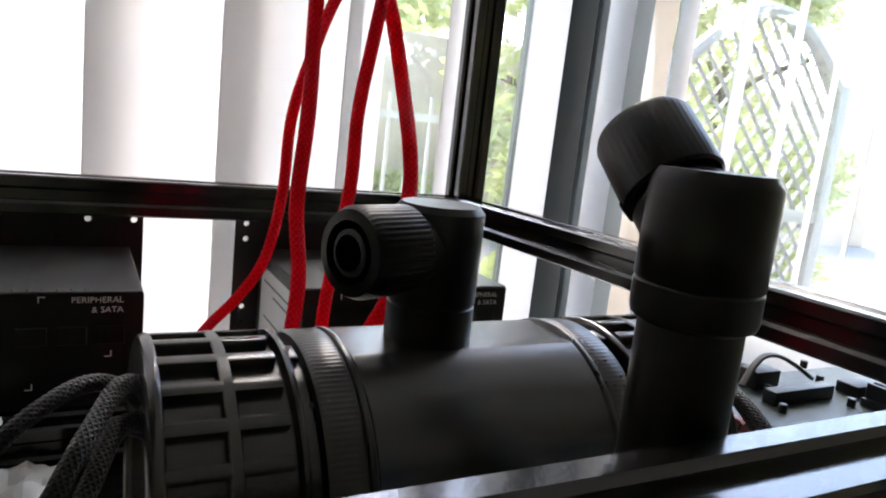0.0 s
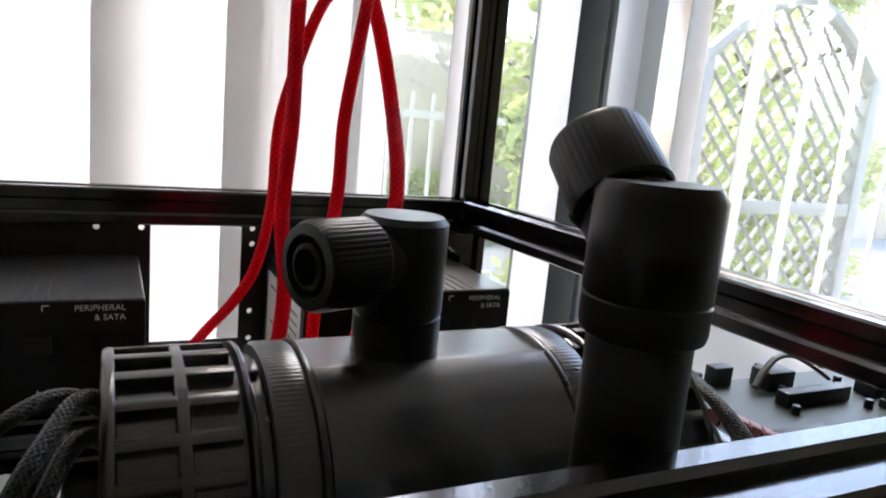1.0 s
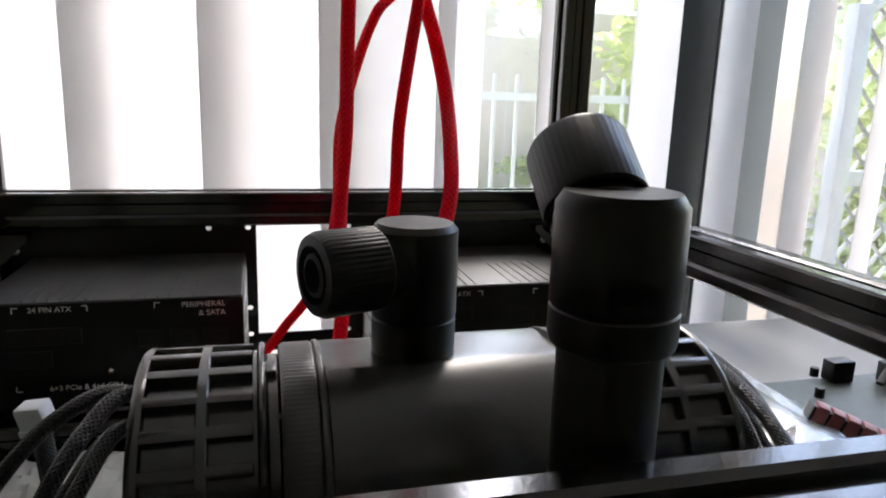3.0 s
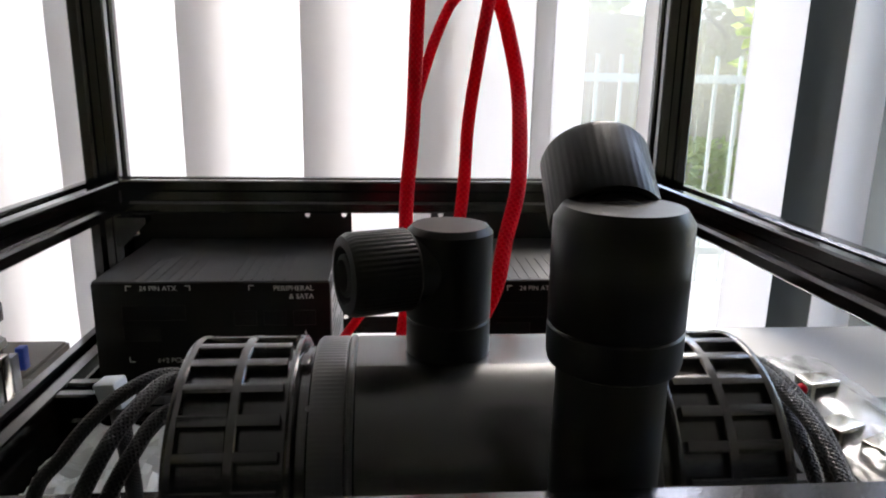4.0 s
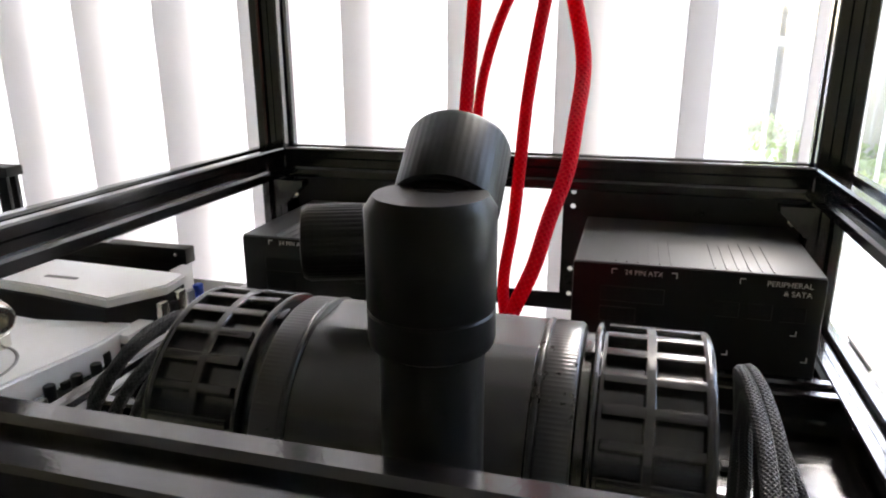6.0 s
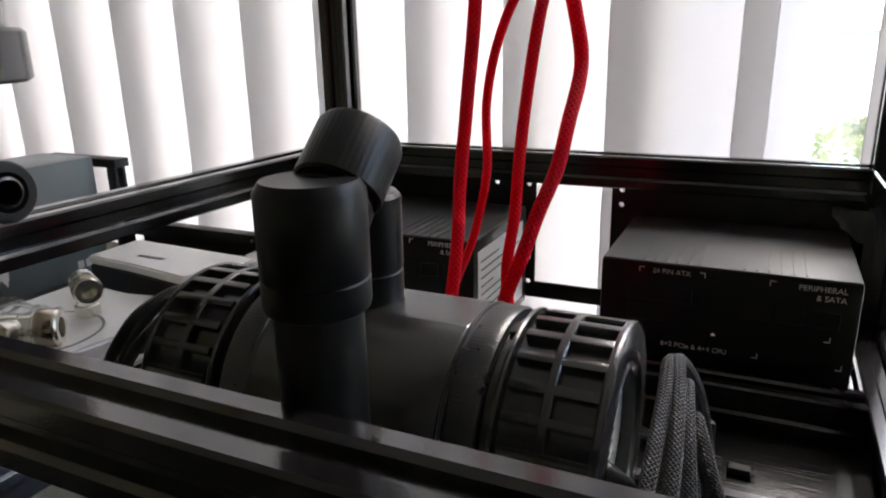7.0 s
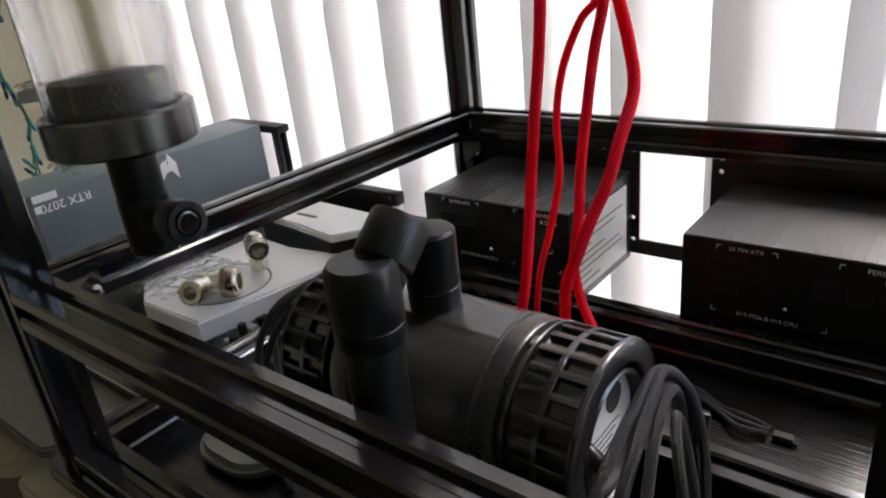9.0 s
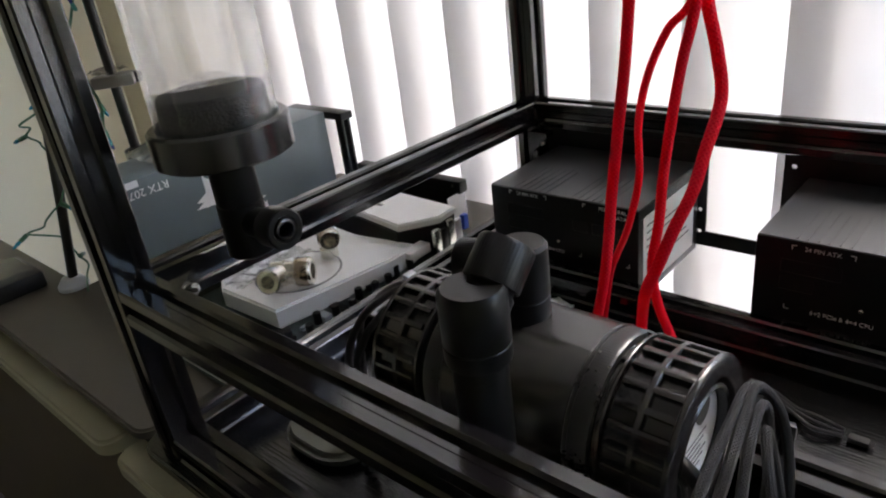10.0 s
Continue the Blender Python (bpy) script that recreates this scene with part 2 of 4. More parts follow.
def hose(points, radius, n=8, seg=10, flat=1.0):
    """A round or flattened cord along a smooth line, with UVs in centimetres along and round it."""
    bm = bmesh.new()
    uv = bm.loops.layers.uv.new("UVMap")
    pts = spline(points, n)
    rings, lens, total = [], [], 0.0
    side = Vector((0, 0, 1)).cross(pts[1] - pts[0])
    if side.length < 1e-5:
        side = Vector((1, 0, 0))
    side.normalize()
    for i, q in enumerate(pts):
        d = (pts[min(i + 1, len(pts) - 1)] - pts[max(i - 1, 0)]).normalized()
        side = (side - d * side.dot(d)).normalized()
        up = d.cross(side)
        if i:
            total += (q - pts[i - 1]).length
        lens.append(total)
        rings.append([bm.verts.new(q + side * math.cos(2 * math.pi * k / seg) * radius + up * math.sin(2 * math.pi * k / seg) * radius * flat) for k in range(seg)])
    girth = 2 * math.pi * radius
    for i in range(len(rings) - 1):
        for k in range(seg):
            j = (k + 1) % seg
            f = bm.faces.new((rings[i][k], rings[i][j], rings[i + 1][j], rings[i + 1][k]))
            for lp, (a, b) in zip(f.loops, ((i, k), (i, k + 1), (i + 1, k + 1), (i + 1, k))):
                lp[uv].uv = (lens[a], girth * b / seg)
    bm.faces.new(rings[0][::-1])
    bm.faces.new(rings[-1])
    return bm


def words(text, size, m, material, parent, name="lettering", align="CENTER"):
    cu = bpy.data.curves.new(name, "FONT")
    cu.body, cu.size, cu.align_x, cu.align_y, cu.extrude = text, size, align, "CENTER", 0.0001
    tmp = bpy.data.objects.new(name, cu)
    scene.collection.objects.link(tmp)
    dg = bpy.context.evaluated_depsgraph_get()
    me = bpy.data.meshes.new_from_object(tmp.evaluated_get(dg))
    bpy.data.objects.remove(tmp)
    bpy.data.curves.remove(cu)
    me.materials.clear()
    me.materials.append(material)
    ob = new(name, me)
    ob.parent = parent
    ob.matrix_basis = m
    return ob


def sheet_with_holes(outer, holes, depth, m):
    """A plate outlined by outer, with round or square holes, of that thickness."""
    bm = bmesh.new()
    for loop in [outer] + holes:
        vs = [bm.verts.new((x, y, 0)) for x, y in loop]
        for a, b in zip(vs, vs[1:] + vs[:1]):
            bm.edges.new((a, b))
    bmesh.ops.triangle_fill(bm, use_beauty=True, use_dissolve=False, edges=bm.edges[:])
    bmesh.ops.recalc_face_normals(bm, faces=bm.faces)
    r = bmesh.ops.extrude_face_region(bm, geom=bm.faces[:])
    bmesh.ops.translate(bm, verts=[v for v in r["geom"] if isinstance(v, bmesh.types.BMVert)], vec=(0, 0, depth))
    bmesh.ops.transform(bm, matrix=m, verts=bm.verts)
    return bm


def ring_pts(x, y, r, n=14):
    return [(x + r * math.cos(2 * math.pi * k / n), y + r * math.sin(2 * math.pi * k / n)) for k in range(n)]


# ---- room ----
DESK = 0.153
FLOOR = DESK - 0.75
WIN_Y = 0.70


def setting(name, bm, material, label, category):
    return tagged(link(name, bm, material, smooth=False), label, category, kind="structure")


setting("floor", boxed((-1.6, -3.2, FLOOR - 0.1), (2.6, WIN_Y, FLOOR)), M_FLOOR, "grey short-pile carpet floor of the room", "floor")
setting("ceiling", boxed((-1.6, -3.2, FLOOR + 2.5), (2.6, WIN_Y + 0.15, FLOOR + 2.6)), M_CEIL, "white painted ceiling of the room", "ceiling")
setting("wall_west", boxed((-1.6, -3.2, FLOOR), (-1.5, WIN_Y + 0.15, FLOOR + 2.5)), M_WALL, "cream painted wall beside the desk", "wall")
setting("wall_east", boxed((2.5, -3.2, FLOOR), (2.6, WIN_Y + 0.15, FLOOR + 2.5)), M_WALL, "cream painted side wall of the room", "wall")
setting("wall_south", boxed((-1.5, -3.2, FLOOR), (2.5, -3.1, FLOOR + 2.5)), M_WALL, "cream painted wall behind the desk", "wall")
wb = bmesh.new()
# WX1 stretches the opening unseen past the slats, to add light from the right.
WX0, WX1, WZ0, WZ1 = -0.95, 2.44, FLOOR + 0.06, FLOOR + 2.1
box(wb, (-1.5, WIN_Y, FLOOR), (WX0, WIN_Y + 0.12, FLOOR + 2.5))
box(wb, (WX1, WIN_Y, FLOOR), (2.5, WIN_Y + 0.12, FLOOR + 2.5))
box(wb, (WX0, WIN_Y, WZ1), (WX1, WIN_Y + 0.12, FLOOR + 2.5))
box(wb, (WX0, WIN_Y, FLOOR), (WX1, WIN_Y + 0.12, WZ0))
setting("wall_north", wb, M_WALL, "cream wall with a wide patio window opening", "wall")
win = thing("window_1", "wide patio window in grey metal frames behind the blinds", "window", (0, WIN_Y + 0.04, WZ0), kind="structure")
def bar(x0, x1, z0, z1, material, name, label=""):
    o = part(name, boxed((x0, -0.02, z0 - WZ0), (x1, 0.02, z1 - WZ0), 0.003), material, win, label)
    return o
bar(WX0, WX0 + 0.04, WZ0, WZ1, M_GREYFR, "window_frame")
bar(WX1 - 0.04, WX1, WZ0, WZ1, M_GREYFR, "window_frame")
bar(WX0 + 0.04, WX1 - 0.04, WZ1 - 0.05, WZ1, M_GREYFR, "window_frame")
bar(WX0 + 0.04, WX1 - 0.04, WZ0, WZ0 + 0.05, M_GREYFR, "window_frame")
bar(0.185, 0.222, WZ0 + 0.05, WZ1 - 0.05, M_GREYFR, "mullion", "slim grey metal mullion")
bar(0.49, 0.572, WZ0 + 0.05, WZ1 - 0.05, M_DARKFR, "mullion", "broad dark grey door stile")
bar(0.578, 0.663, WZ0 + 0.05, WZ1 - 0.05, M_GREYFR, "mullion", "grey sliding door stile")
for x0, x1 in ((WX0 + 0.04, 0.185), (0.222, 0.49), (0.663, WX1 - 0.04)):
    p = part("pane", boxed((x0, -0.003, 0.05), (x1, 0.003, WZ1 - WZ0 - 0.05)), M_PANE, win)
    p.visible_shadow = False

# vertical blind: each louvre turned about 35 degrees
blind = thing("vertical_blind", "white vinyl vertical blind with half-turned slats before the window", "blind", (0, 0.55, FLOOR))
PITCH = 0.0945
def slat_mesh(wdt):
    bm = bmesh.new()
    rows = []
    z0, z1 = 0.12, 2.05
    for i in range(9):
        u = i / 8
        bow = 0.005 * math.sin(math.pi * u)
        rows.append([bm.verts.new((u * wdt, bow + d, z)) for z in (z0, z1) for d in (0, 0.0008)])
    for a, b in zip(rows[:-1], rows[1:]):
        bm.faces.new((a[0], b[0], b[2], a[2]))
        bm.faces.new((a[1], a[3], b[3], b[1]))
    bm.faces.new((rows[0][0], rows[0][2], rows[0][3], rows[0][1]))
    bm.faces.new((rows[-1][0], rows[-1][1], rows[-1][3], rows[-1][2]))
    return bm
shapes = {}
rng = random.Random(3)
for k in range(-9, 14):
    wdt = 0.127 if k <= 1 else 0.089
    if wdt in shapes:
        o = new("slat", shapes[wdt])
        o.parent = blind
    else:
        o = part("slat", slat_mesh(wdt), M_SLAT, blind)
        shapes[wdt] = o.data
    turn = (17 if k <= 1 else 47 if k <= 3 else 31) + rng.uniform(-1.5, 1.5)
    far = k >= 4
    o.matrix_basis = pose(0.395 + 0.097 * (k - 4) if far else (-0.277 + 0.0912 * (k + 3) if k < -2 else k * PITCH + 0.001), 0.05 if far else 0, 0, rng.uniform(-0.15, 0.15), rng.uniform(-0.3, 0.3), turn)
part("head_rail", boxed((WX0 - 0.02, -0.02, 2.06), (WX1, 0.06, 2.1), 0.004), M_PALE, blind)

# ---- desks ----
d1 = thing("desk", "grey-brown laminate desk with a thick olive edge band", "desk", (-0.19, 0.07, DESK))
def outline_slab(pts, z0, z1, bevel):
    bm = bmesh.new()
    f = bm.faces.new([bm.verts.new((x, y, z0)) for x, y in pts])
    r = bmesh.ops.extrude_face_region(bm, geom=[f])
    bmesh.ops.translate(bm, verts=[v for v in r["geom"] if isinstance(v, bmesh.types.BMVert)], vec=(0, 0, z1 - z0))
    bmesh.ops.recalc_face_normals(bm, faces=bm.faces)
    if bevel:
        bmesh.ops.bevel(bm, geom=[e for e in bm.edges if abs(e.verts[0].co.z - e.verts[1].co.z) < 1e-6], offset=bevel, segments=3, affect="EDGES")
    return bm
def corner(cx, cy, r, a0, a1, n=6):
    return [(cx + r * math.cos(radians(a0 + (a1 - a0) * k / n)), cy + r * math.sin(radians(a0 + (a1 - a0) * k / n))) for k in range(n + 1)]
pts = [(-1.25, -0.005)] + corner(-0.013, 0.01, 0.015, -90, 0) + [(0.002, 0.46), (-0.30, 0.46), (-0.30, 0.085), (-1.25, 0.085)]
part("desktop", outline_slab(pts, -0.010, 0.0, 0.002), M_DESK, d1)
part("shadow_gap", boxed((-1.24, 0.004, -0.0215), (-0.004, 0.055, -0.0101)), M_BORE, d1, "dark recessed joint under the desktop")
part("edge_band", outline_slab([(-1.25, -0.022)] + corner(-0.060, -0.007, 0.015, -90, 0) + [(-0.045, 0.06), (-1.25, 0.06)], -0.038, -0.0218, 0.003), M_EDGE, d1, "olive moulded desk edge")
# Added dark board that stands in for dark clutter below the desktop.
part("under_desk_filler", boxed((-1.24, 0.0, FLOOR - DESK + 0.08), (-0.03, 0.05, -0.037), 0.004), M_BARK, d1, "dark board added to darken the space under the desk")
for x, y in ((-1.2, 0.04), (-0.05, 0.42), (-0.9, 0.04)):
    part("leg", boxed((x - 0.02, y - 0.02, FLOOR - DESK), (x + 0.02, y + 0.02, -0.03), 0.003), M_POLE, d1)
d2 = thing("desk", "glossy black wood-grain desk under the open case", "desk", (-0.185, 0.06, DESK))
pts2 = corner(0.018, 0.015, 0.015, 180, 270) + [(1.3, 0.0), (1.3, 0.47), (0.472, 0.47), (0.472, 0.344), (0.003, 0.344)]
part("desktop", outline_slab(pts2, -0.010, 0.0, 0.002), M_GLOSSDESK, d2)
part("shadow_gap", boxed((0.008, 0.008, -0.0215), (1.29, 0.055, -0.0101)), M_BORE, d2, "dark recessed joint under the desktop")
part("edge_band", outline_slab(corner(-0.019, 0.003, 0.015, 180, 270) + [(1.3, -0.012), (1.3, 0.06), (-0.034, 0.06)], -0.038, -0.0218, 0.003), M_EDGE, d2, "olive moulded desk edge")
for x, y in ((0.05, 0.06), (0.05, 0.30), (1.25, 0.06), (1.25, 0.42), (0.52, 0.42)):
    part("leg", boxed((x - 0.02, y - 0.02, FLOOR - DESK), (x + 0.02, y + 0.02, -0.03), 0.003), M_POLE, d2)

# ---- open case of slotted aluminium ----
case = thing("open_frame_case", "open computer case of black slotted aluminium bars on the desk", "computer case", (0, 0, DESK))
X0, X1, Y0, Y1 = -0.152, 0.309, 0.071, 0.532
W = 0.025
ZL, ZU = 0.0, 0.264 - DESK
def extrusion(length):
    """A square bar along z with a slot in each side."""
    h, s, d, lip = W / 2, 0.0036, 0.0042, 0.0012
    side = [(-h + lip, -h), (-s - 0.0018, -h), (-s - 0.0014, -h + 0.0004), (-s, -h + 0.0016), (-s, -h + d), (s, -h + d), (s, -h + 0.0016), (s + 0.0014, -h + 0.0004), (s + 0.0018, -h), (h - lip, -h)]
    pts = []
    for q in range(4):
        c, sn = round(math.cos(q * math.pi / 2)), round(math.sin(q * math.pi / 2))
        pts += [(x * c - y * sn, x * sn + y * c) for x, y in side]
    bm = bmesh.new()
    f = bm.faces.new([bm.verts.new((x, y, 0)) for x, y in pts])
    r = bmesh.ops.extrude_face_region(bm, geom=[f])
    bmesh.ops.translate(bm, verts=[v for v in r["geom"] if isinstance(v, bmesh.types.BMVert)], vec=(0, 0, length))
    return bm
def rail(name, a, b):
    a, b = Vector(a), Vector(b)
    o = link(name, extrusion((b - a).length), M_ALU, case, smooth=False)
    o.matrix_basis = axis(a, b - a)
    return o
h = W / 2
YF, RISE = 0.0777, 0.0046
for x in (X0 + h, X1 - h):
    for y in (YF, Y1 - h):
        rail("post", (x, y, 0), (x, y, 0.50))
    rail("rail", (x, YF + h, ZL + h), (x, Y1 - W, ZL + h))
    rail("rail", (x, YF + h, ZU + h + RISE), (x, Y1 - W, ZU + h))
rail("rail", (X0 + W, YF, ZL + h), (X1 - W, YF, ZL + h))
rail("rail", (X0 + W, YF, ZU + h + RISE), (X1 - W, YF, ZU + h + RISE))
rail("rail", (X0 + W, Y1 - h, ZU + h), (X1 - W, Y1 - h, ZU + h))
# perforated back panel, seen through between the power supplies
PW, PH = 0.411, 0.106
holes = [[(0.171, 0.0145), (0.235, 0.0145), (0.235, 0.104), (0.171, 0.104)]]
PZ = 0.1575
m = Matrix.Translation((-0.127, 0.529, PZ - DESK)) @ Matrix.Rotation(radians(90), 4, "X")
holes += [ring_pts(x + 0.127, z - PZ, 0.0022) for x, z in ((0.009, 0.2590), (0.038, 0.2590), (0.116, 0.2590), (0.116, 0.2472), (0.038, 0.194), (0.038, 0.172), (0.116, 0.194), (0.116, 0.172))]
part("back_panel", sheet_with_holes([(0, 0), (PW, 0), (PW, PH + 0.004), (0, PH + 0.004)], holes, 0.002, m), M_PANEL, case, "black steel back panel with a rectangular opening", smooth=False)
# corner brackets with screws under the top ring
def bracket(x, y, sx, sy):
    bm = bmesh.new()
    v = [(0, 0), (0.022, 0), (0.022, 0.004), (0.004, 0.022), (0, 0.022)]
    f = bm.faces.new([bm.verts.new((sx * a, 0, -b)) for a, b in v])
    r = bmesh.ops.extrude_face_region(bm, geom=[f])
    bmesh.ops.translate(bm, verts=[q for q in r["geom"] if isinstance(q, bmesh.types.BMVert)], vec=(0, sy * 0.012, 0))
    o = part("corner_bracket", bm, M_ALU, case, smooth=False)
    o.location = (x, y, ZU - 0.0005)
    s = part("screw", lathe(bmesh.new(), [(0, 0.003), (0.0025, 0.003), (0.003, 0.002), (0.003, 0)], seg=16), M_CHROME, o)
    s.matrix_basis = axis((sx * 0.012, sy * 0.006, -0.012), (sx, 0, -1))
bracket(X0 + W, Y1 - W - 0.016, 1, 1)
bracket(X1 - W, Y1 - W - 0.016, -1, 1)
# cast gusset with a screw in the front left corner, and a bar across the lower ring
bm = bmesh.new()
f = bm.faces.new([bm.verts.new((x, y, 0)) for x, y in ((0, 0), (0.024, 0), (0.024, 0.003), (0.003, 0.024), (0, 0.024))])
r = bmesh.ops.extrude_face_region(bm, geom=[f])
bmesh.ops.translate(bm, verts=[v for v in r["geom"] if isinstance(v, bmesh.types.BMVert)], vec=(0, 0, 0.017))
gs = part("corner_bracket", bm, M_ALU, case, smooth=False)
gs.location = (X0 + W, YF + h, ZU + 0.008)
sc = part("screw", lathe(bmesh.new(), [(0, 0.0045), (0.0016, 0.0045), (0.0017, 0.0035), (0.0026, 0.004), (0.0030, 0.003), (0.0030, 0)], seg=18), M_CHROME, gs)
sc.matrix_basis = axis((0.0135, 0.0135, 0.0085), (1, 1, 0))
rail("rail", (X0 + W, 0.2600, ZL + h), (X1 - W, 0.2600, ZL + h))
rail("rail", (X0 + W, 0.3875, ZL + h), (X1 - W, 0.3875, ZL + h))
# steel strips that carry the power supplies behind the rail
for x in (-0.109, 0.013, 0.1325, 0.2545):
    bm = boxed((x, 0.386, -0.0018), (x + 0.018, 0.5285, 0.0003))
    box(bm, (x, 0.5268, 0.0003), (x + 0.018, 0.5285, 0.008))
    part("support_strip", bm, M_PANEL, case, smooth=False)


# ---- power supplies ----
def power_supply(x, light_left):
    ps = thing("power_supply", "black modular computer power supply with ribbed top on the desk", "power supply", (x, 0.408, DESK + 0.0005), group="power supplies")
    w, dp, ht = 0.150, 0.119, 0.086
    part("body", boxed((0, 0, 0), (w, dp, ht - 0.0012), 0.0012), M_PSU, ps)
    part("top_plate", boxed((0.0006, 0.0006, ht - 0.0012), (w - 0.0006, dp, ht), 0.0005, 1), M_PSUTOP, ps, "brushed dark metal top, base lightened for window sheen")
    bm = bmesh.new()
    rg = random.Random(int(x * 1000))
    for g0 in (0.026, 0.086):
        for k in range(6):
            xx = g0 + k * 0.0068
            box(bm, (xx, 0.003, ht - 0.0002), (xx + 0.0009, 0.055 + 0.008 * rg.random(), ht + 0.0006))
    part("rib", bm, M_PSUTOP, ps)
    F = Matrix.Rotation(radians(90), 4, "X")
    dx, dz = (0.0018, -0.0013) if light_left else (-0.001, 0.0)
    T = lambda xx, zz: Matrix.Translation((xx + dx, -0.0002, zz + dz)) @ F
    words("24 PIN ATX", 0.0046, T(0.0425, ht - 0.0045), M_INK, ps)
    words("PERIPHERAL", 0.0048, T(0.1405, ht - 0.0048), M_INK, ps, align="RIGHT")
    words("& SATA", 0.0048, T(0.1405, ht - 0.0104), M_INK, ps, align="RIGHT")
    words("6+2 PCIe & 4+4 CPU", 0.0046, T(0.059, ht - 0.0535), M_INK, ps)
    def mark(xx, zz, sx, sz):
        bm = bmesh.new()
        box(bm, (0, -0.0002, 0), (sx * 0.0035, 0.0001, sz * 0.0006))
        box(bm, (0, -0.0002, sz * 0.0006), (sx * 0.0006, 0.0001, sz * 0.0035))
        o = part("corner_mark", bm, M_INK, ps, smooth=False)
        o.location = (xx + dx, 0, zz + dz)
    for a in ((0.0225, ht - 0.0025, 1, -1), (0.0628, ht - 0.0025, -1, -1), (0.0992, ht - 0.0025, 1, -1), (0.1350, ht - 0.0375, -1, 1), (0.0210, ht - 0.0545, 1, 1), (0.0970, ht - 0.0545, -1, 1), (0.1430, ht - 0.0545, -1, 1)):
        mark(*a)
    part("screw", lathe(bmesh.new(), [(0, 0.0013), (0.0009, 0.0012), (0.0016, 0.0006), (0.0018, 0)], axis((0.072, 0, 0.0415), (0, -1, 0)), 14), M_CHROME, ps)
    # modular sockets
    def socket(x0, z0, nx, nz):
        sk = part("socket", boxed((x0, -0.0004, z0), (x0 + nx * 0.0042 + 0.002, 0.002, z0 + nz * 0.0042 + 0.002), 0.0004, 1), M_BLACKPL, ps)
        bm = bmesh.new()
        for i in range(nx):
            for j in range(nz):
                box(bm, (x0 + 0.0013 + i * 0.0042, -0.0006, z0 + 0.0013 + j * 0.0042), (x0 + 0.0047 + i * 0.0042 - 0.0004, -0.0005, z0 + 0.0047 + j * 0.0042 - 0.0004))
        tagged(part("pin_sleeve", bm, M_BORE, sk, smooth=False), kind="stuff")
    socket(0.018, ht - 0.026, 9, 2)
    socket(0.018, ht - 0.040, 5, 2)
    for k in range(3):
        socket(0.088 + 0.019 * k, ht - 0.030, 3, 2)
    for k in range(4):
        socket(0.018 + 0.03 * k, ht - 0.076, 4, 2)
    # spec label on the inner side, with unreadable lines as bars
    sx = -0.0003 if light_left else w
    lb = part("spec_label", boxed((sx, 0.008, 0.008), (sx + 0.0003, 0.108, ht - 0.01)), M_LABEL, ps, "pale grey specification label")
    bm = bmesh.new()
    q = -0.0003 if light_left else 0.0003
    for r in range(9):
        box(bm, (sx + q, 0.014, 0.014 + r * 0.0065), (sx + q + 0.0002, 0.03 + 0.07 * rg.random(), 0.0155 + r * 0.0065))
    part("print_bar", bm, M_INKDIM, lb, smooth=False)
    return ps


power_supply(-0.114, False)
power_supply(0.1275, True)

# ---- twin pump ----
PY, PZc = 0.174, 0.2485
PXC = 0.1008
pump = thing("twin_water_pump", "black twin water pump with ribbed end covers on a bracket", "water pump", (PXC, PY, DESK))
pc = PZc - DESK
AX = lambda x: Matrix.Translation((x - PXC, 0, pc)) @ Matrix.Rotation(radians(90), 4, "Y")
bm = lathe(bmesh.new(), [(0, 0), (0.0407, 0), (0.0412, 0.0006), (0.0412, 0.0722), (0.0407, 0.0728), (0, 0.0728)], AX(PXC - 0.0364), 128)
for v in bm.verts:
    v.co.z = min(v.co.z, pc + 0.0396)
part("housing", bm, M_ACETAL, pump, "satin black housing with a flat top", sharp=9)
def knurl(lo, hi, amp, every):
    return lambda i, k: -amp if lo <= i <= hi and k % every == 0 else 0.0
